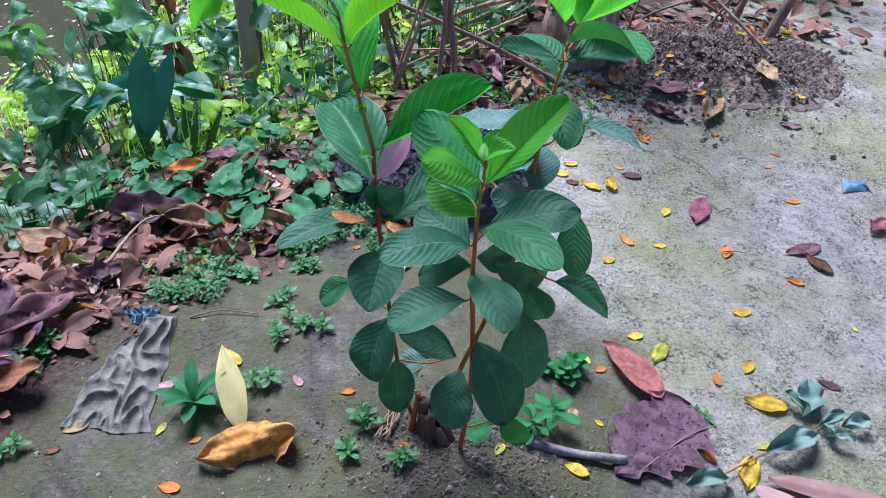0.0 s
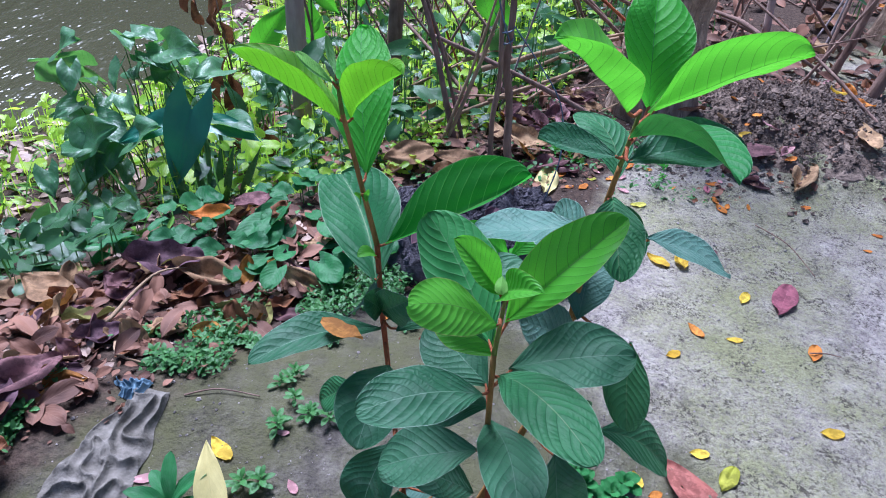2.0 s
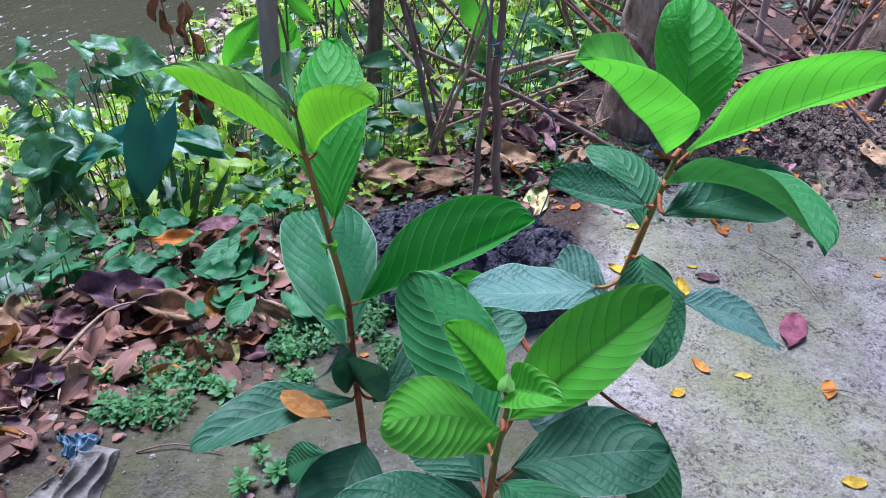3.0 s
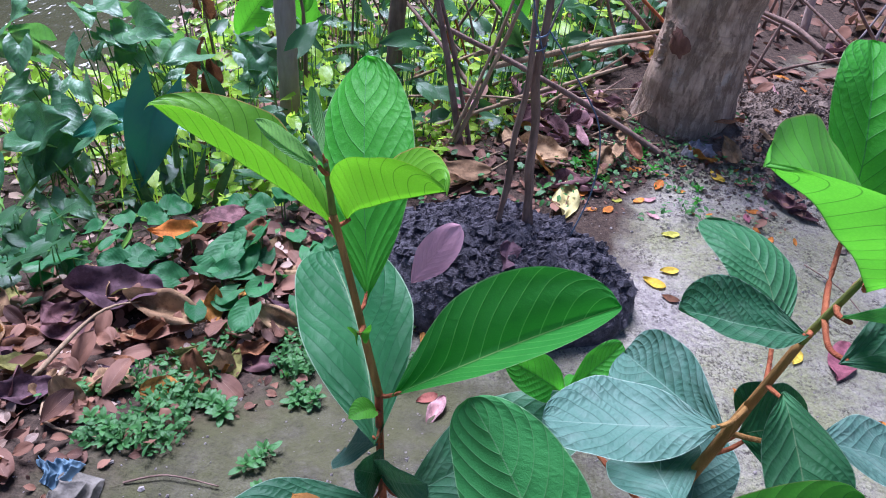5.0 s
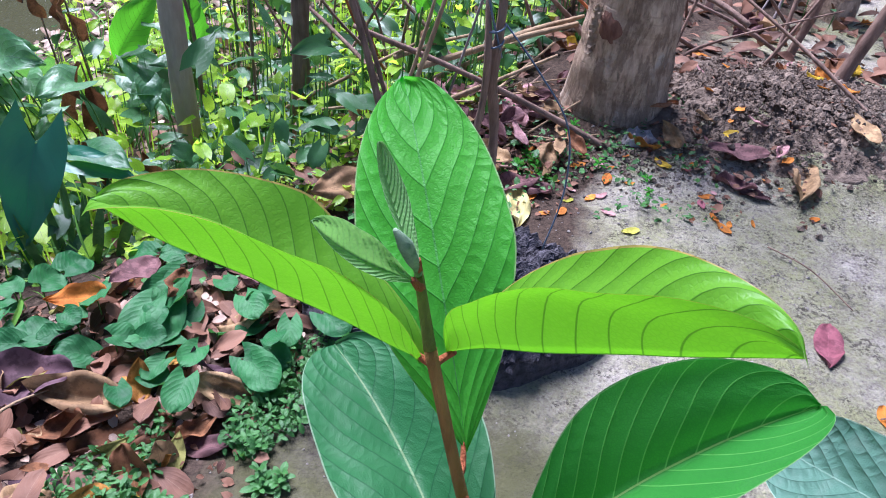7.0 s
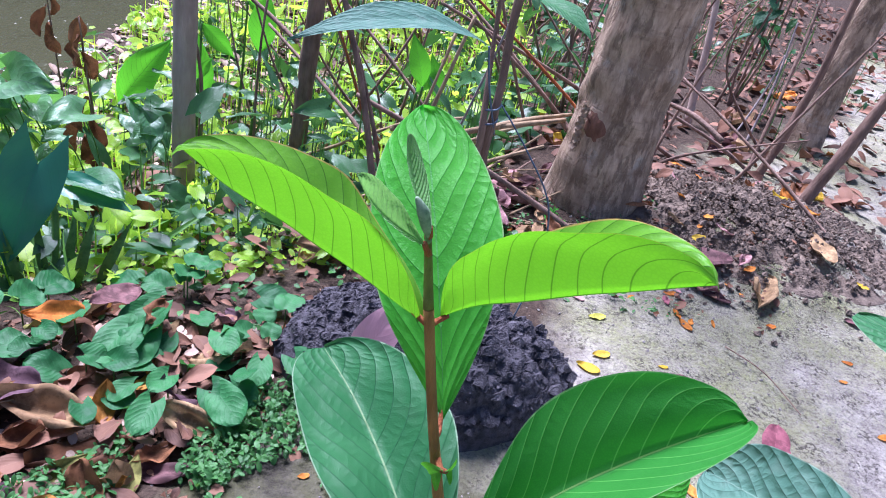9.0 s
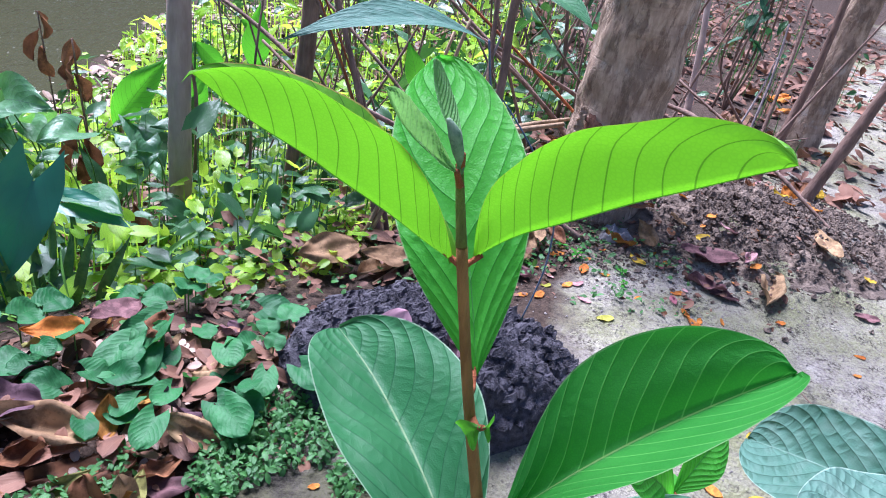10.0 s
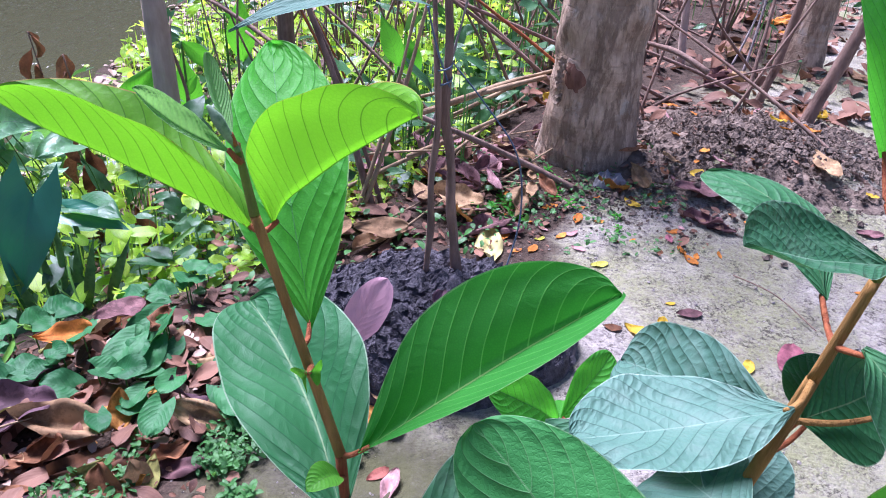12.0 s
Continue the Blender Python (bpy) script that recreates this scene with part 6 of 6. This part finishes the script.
# crumbled clods by the tree
rng = random.Random(9)
pieces = []
for _ in range(5200):
    x, y = 0.88 + rng.gauss(0, 0.26), 2.2 + rng.gauss(0, 0.20)
    q = math.hypot((x - 0.88) / 0.5, (y - 2.2) / 0.40)
    if math.hypot(x - 0.43, y - 2.2) < 0.15 or q > 0.95 + 0.25 * noise.noise((x * 6, y * 6, 0)):
        continue
    r = (1.15 - 0.6 * q) * (rng.uniform(0.002, 0.006) + 0.011 * rng.random() ** 7)
    c = Vector((x, y, ground_z(x, y) + ridge(x, y) * rng.uniform(0.6, 1.1) + r * 0.2))
    pieces.append(crumb(c, r, rng))
for _ in range(460):
    x, y = 0.84 + rng.gauss(0, 0.24), 2.12 + rng.gauss(0, 0.17)
    if math.hypot(x - 0.43, y - 2.2) > 0.17:
        r = 0.003 + 0.008 * rng.random() ** 2
        pieces.append(crumb(Vector((x, y, ground_z(x, y) + ridge(x, y) + r * 0.35)), r, rng))
for _ in range(900):
    x, y = rng.gauss(0.50, 0.17), rng.gauss(1.98, 0.08)
    if math.hypot(x - 0.43, y - 2.2) > 0.15:
        r = 0.002 + 0.009 * rng.random() ** 4
        pieces.append(crumb(Vector((x, y, ground_z(x, y) + r * 0.3)), r, rng))
v, f, uv = join(pieces)
tagged(new("soil_clods", mesh_of("soil_clods", v, f, clod_soil, shade=False)), "crumbled grey-brown soil clods heaped beside the tree", "soil", kind="stuff")
heap = lumpy("soil_ridge", (0.88, 2.22, 0), 0.46, 0.36, 0.018, clod_soil, 0.8, 0.035, 200, 6.0)
tagged(heap, "low ridge of crumbled brown soil beside the tree", "soil ridge")

# ---- things on the near ground ----
v, f, uv = blade((-0.350, 0.545, 0.104), (-0.205, 0.590, 0.124), (0.05, -0.35, 1), 0.105, -42, 0.10, "oval", 40, 11, 0.0008, 0.38, -0.1, 4.4, 9, 0.0, 0.16)
tagged(new("dry_leaf", mesh_of("dry_leaf", v, f, golden, uv)), "large curled dry golden-brown leaf on earth", "leaf")
v, f, uv = blade((-0.345, 0.716, 0.172), (-0.298, 0.608, 0.096), (0.3, -0.9, 0.4), 0.045, 14, 0.05, "oval", 30, 6, 0.0, 0.07, 0, 2.4, 10, 0.0, 0.06)
tagged(new("cream_leaf", mesh_of("cream_leaf", v, f, cream, uv)), "creamy yellow leaf propped on a dry leaf", "leaf")
v, f, uv = blade((0.315, 0.612, 0.014), (0.478, 0.765, 0.012), (0, -0.05, 1), 0.155, 4, 0.02, "oval", 70, 26, 0.0008, 0.07, 0.03, 8.1, 7, 0.46, 0.5)
tagged(new("plum_leaf", mesh_of("plum_leaf", v, f, plum, uv)), "large dark plum-brown worm-eaten dead leaf", "leaf")
v, f, uv = blade((0.337, 0.914, 0.010), (0.425, 0.775, 0.016), (0.1, 0, 1), 0.066, 10, 0.05, "oval", 30, 8, 0.0006, 0.12, 0.06, 5.2, 8, 0.55, 0.08)
tagged(new("red_leaf", mesh_of("red_leaf", v, f, red, uv)), "dull red worm-holed fallen leaf on the path", "leaf")
for a, b2, wd in (((0.575, 0.622, 0.012), (0.80, 0.560, 0.020), 0.040), ((0.548, 0.605, 0.010), (0.66, 0.515, 0.016), 0.045)):
    v, f, uv = blade(a, b2, (0.05, -0.1, 1), wd, -14, 0.02, "round", 24, 5, 0.0, 0.06, 0.0, wd * 90, 9)
    tagged(new("dry_sheath", mesh_of("dry_sheath", v, f, sheath, uv)), "pale pinkish-brown dry leaf sheath on the path", "leaf sheath", "dry sheaths")
pieces = []
srng = random.Random(71)
while len(pieces) < 1300:
    x, y = 0.04 + srng.gauss(0, 0.11), 0.585 + srng.gauss(0, 0.06)
    r = srng.uniform(0.001, 0.0032) + 0.004 * srng.random() ** 10
    pieces.append(crumb(Vector((x, y, ground_z(x, y) + r * 0.3)), r, srng))
v, f, uv = join(pieces)
tagged(new("soil_crumbs", mesh_of("soil_crumbs", v, f, clod_soil, shade=False)), "dark crumbled soil round the sapling's foot", "soil", kind="stuff")
rod("twig", ((0.155, 0.635, 0.065), (0.24, 0.632, 0.04), (0.335, 0.636, 0.02)), 0.009, 0.007, grey_wood, "short grey weathered stick on earth", "stick", sides=9, knobs=0.5)
for pts in (((0.36, 0.62, 0.018), (0.45, 0.69, 0.02), (0.52, 0.72, 0.02)), ((0.64, 1.65, 0.006), (0.70, 1.58, 0.008), (0.735, 1.47, 0.006)),
            ((-0.64, 1.03, 0.06), (-0.60, 0.92, 0.085), (-0.46, 0.92, 0.07)), ((-0.66, 0.99, 0.08), (-0.63, 1.12, 0.09), (-0.6, 1.2, 0.05)),
            ((-0.45, 0.85, 0.09), (-0.40, 0.87, 0.092), (-0.33, 0.87, 0.088)), ((0.66, 1.22, 0.006), (0.69, 1.225, 0.006), (0.72, 1.22, 0.006))):
    rod("twig", pts, 0.0045 if pts[0][0] < -0.6 else 0.0016, 0.001, twig_bark if pts[0][0] > -0.5 else dead_wood, "thin dry twig lying on the ground", "twig", "loose twigs", sides=6)

# rosette weed
t = empty("rosette_weed", (-0.385, 0.655, ground_z(-0.385, 0.655)), "small blue-green rosette weed on packed earth", "weed")
for k in range(9):
    a = k * 2.4
    b = Vector((-0.385, 0.655, ground_z(-0.385, 0.655) + 0.004))
    v, f, uv = blade(b, b + Vector((math.cos(a) * 0.058, math.sin(a) * 0.058, 0.012 + 0.006 * k)), (0, 0, 1), 0.024, 22, 0.10, "oval", 12, 3, 0, 0.05, 0, k)
    part("leaf", mesh_of("leaf", v, f, penny, uv), t)


def crumpled(name, corners, cell, amp, material, label, category, seed, fine=30.0):
    """A crumpled sheet that lies on the ground between four corners."""
    p00, p10, p11, p01 = [Vector((*c, 0)) for c in corners]
    verts, faces = [], []
    for j in range(cell + 1):
        for i in range(cell + 1):
            a, b = i / cell, j / cell
            p = (p00.lerp(p10, a)).lerp(p01.lerp(p11, a), b)
            q = Vector((p.x * 9 + seed, p.y * 5, seed))
            fold = abs(noise.noise(q)) * 0.7 + 0.9 * (1 - abs(noise.noise(Vector((p.x * fine + p.y * 6, p.y * fine * 0.45 - p.x * 5, seed))))) ** 5
            edge = min(1, 6 * min(a, 1 - a, b, 1 - b) + 0.25)
            w2 = noise.noise(Vector((p.x * 14, p.y * 14, seed + 4))) * 0.03
            verts.append((p.x + w2, p.y + w2 * 0.7, ground_z(p.x + w2, p.y + w2 * 0.7) + 0.001 + min(0.010, 0.06 * (p10 - p00).length) * min(1, 7 * min(a, 1 - a, b, 1 - b)) * (0.7 + 0.6 * noise.noise(q * 1.7)) + amp * fold * edge))
    for j in range(cell):
        for i in range(cell):
            k = j * (cell + 1) + i
            faces.append((k, k + 1, k + cell + 2, k + cell + 1))
    return tagged(new(name, mesh_of(name, verts, faces, material)), label, category)


crumpled("cloth", ((-0.585, 0.600), (-0.445, 0.600), (-0.478, 0.845), (-0.520, 0.860)), 120, 0.017, cloth_grey, "crumpled mud-grey cloth scrap half buried in earth", "cloth", 3.0, 52.0)
crumpled("plastic_scrap", ((-0.571, 0.816), (-0.511, 0.815), (-0.515, 0.863), (-0.574, 0.865)), 60, 0.016, blue_plastic, "crumpled faded blue plastic scrap in litter", "plastic scrap", 7.0, 95.0)
crumpled("plastic_scrap", ((1.06, 1.50), (1.14, 1.50), (1.15, 1.56), (1.07, 1.56)), 16, 0.01, blue_plastic, "small faded blue plastic scrap on the path", "plastic scrap", 9.0)
crumpled("paper_scrap", ((0.43, 2.01), (0.51, 2.02), (0.5, 2.07), (0.44, 2.07)), 26, 0.022, grey_paper, "crumpled grey paper scrap by the tree", "paper", 5.0)

# wilted sprig
t = empty("wilted_sprig", (0.642, 0.701, 0.005), "wilted grey-green leafy sprig lying on the path", "sprig")
rod("stem", ((0.473, 0.610, 0.009), (0.558, 0.656, 0.009), (0.642, 0.701, 0.009), (0.726, 0.748, 0.009)), 0.0022, 0.0014, green_stem, parent=t, sides=6)
for k, (p, q, wd) in enumerate((((0.678, 0.749), (0.711, 0.828), 0.62), ((0.686, 0.755), (0.656, 0.796), 0.5), ((0.698, 0.731), (0.752, 0.756), 0.5), ((0.743, 0.734), (0.794, 0.742), 0.6), ((0.692, 0.715), (0.584, 0.669), 0.42), ((0.705, 0.711), (0.750, 0.695), 0.5), ((0.710, 0.744), (0.712, 0.705), 0.6), ((0.507, 0.618), (0.427, 0.597), 0.45))):
    b, e = Vector((*p, ground_z(*p) + 0.012)), Vector((*q, ground_z(*q) + 0.022))
    v, f, uv = blade(b, e, (0.15, -0.25, 1), (e - b).length * wd, 24 + 9 * (k % 3), 0.14, "oval", 22, 6, 0.001, 0.45, 0.25, k * 2.7, 9, 0.0, 0.12)
    part("leaf", mesh_of("leaf", v, f, wilted, uv), t)

# crumbs of earth and grit on the path
rng = random.Random(61)
pieces = []
while len(pieces) < 4200:
    x, y = rng.uniform(-0.6, 1.6), rng.uniform(0.45, 2.3)
    if bank(x, y) < 0.12 and noise.noise((x * 5, y * 5, 8.8)) > rng.uniform(-0.5, 0.5):
        r = rng.uniform(0.0008, 0.0021) + 0.003 * rng.random() ** 14
        pieces.append(crumb(Vector((x, y, ground_z(x, y) + r * 0.35)), r, rng))
v, f, uv = join(pieces)
tagged(new("grit", mesh_of("grit", v, f, grit_soil, shade=False)), "loose crumbs of earth and grit on the path", "grit", kind="stuff")
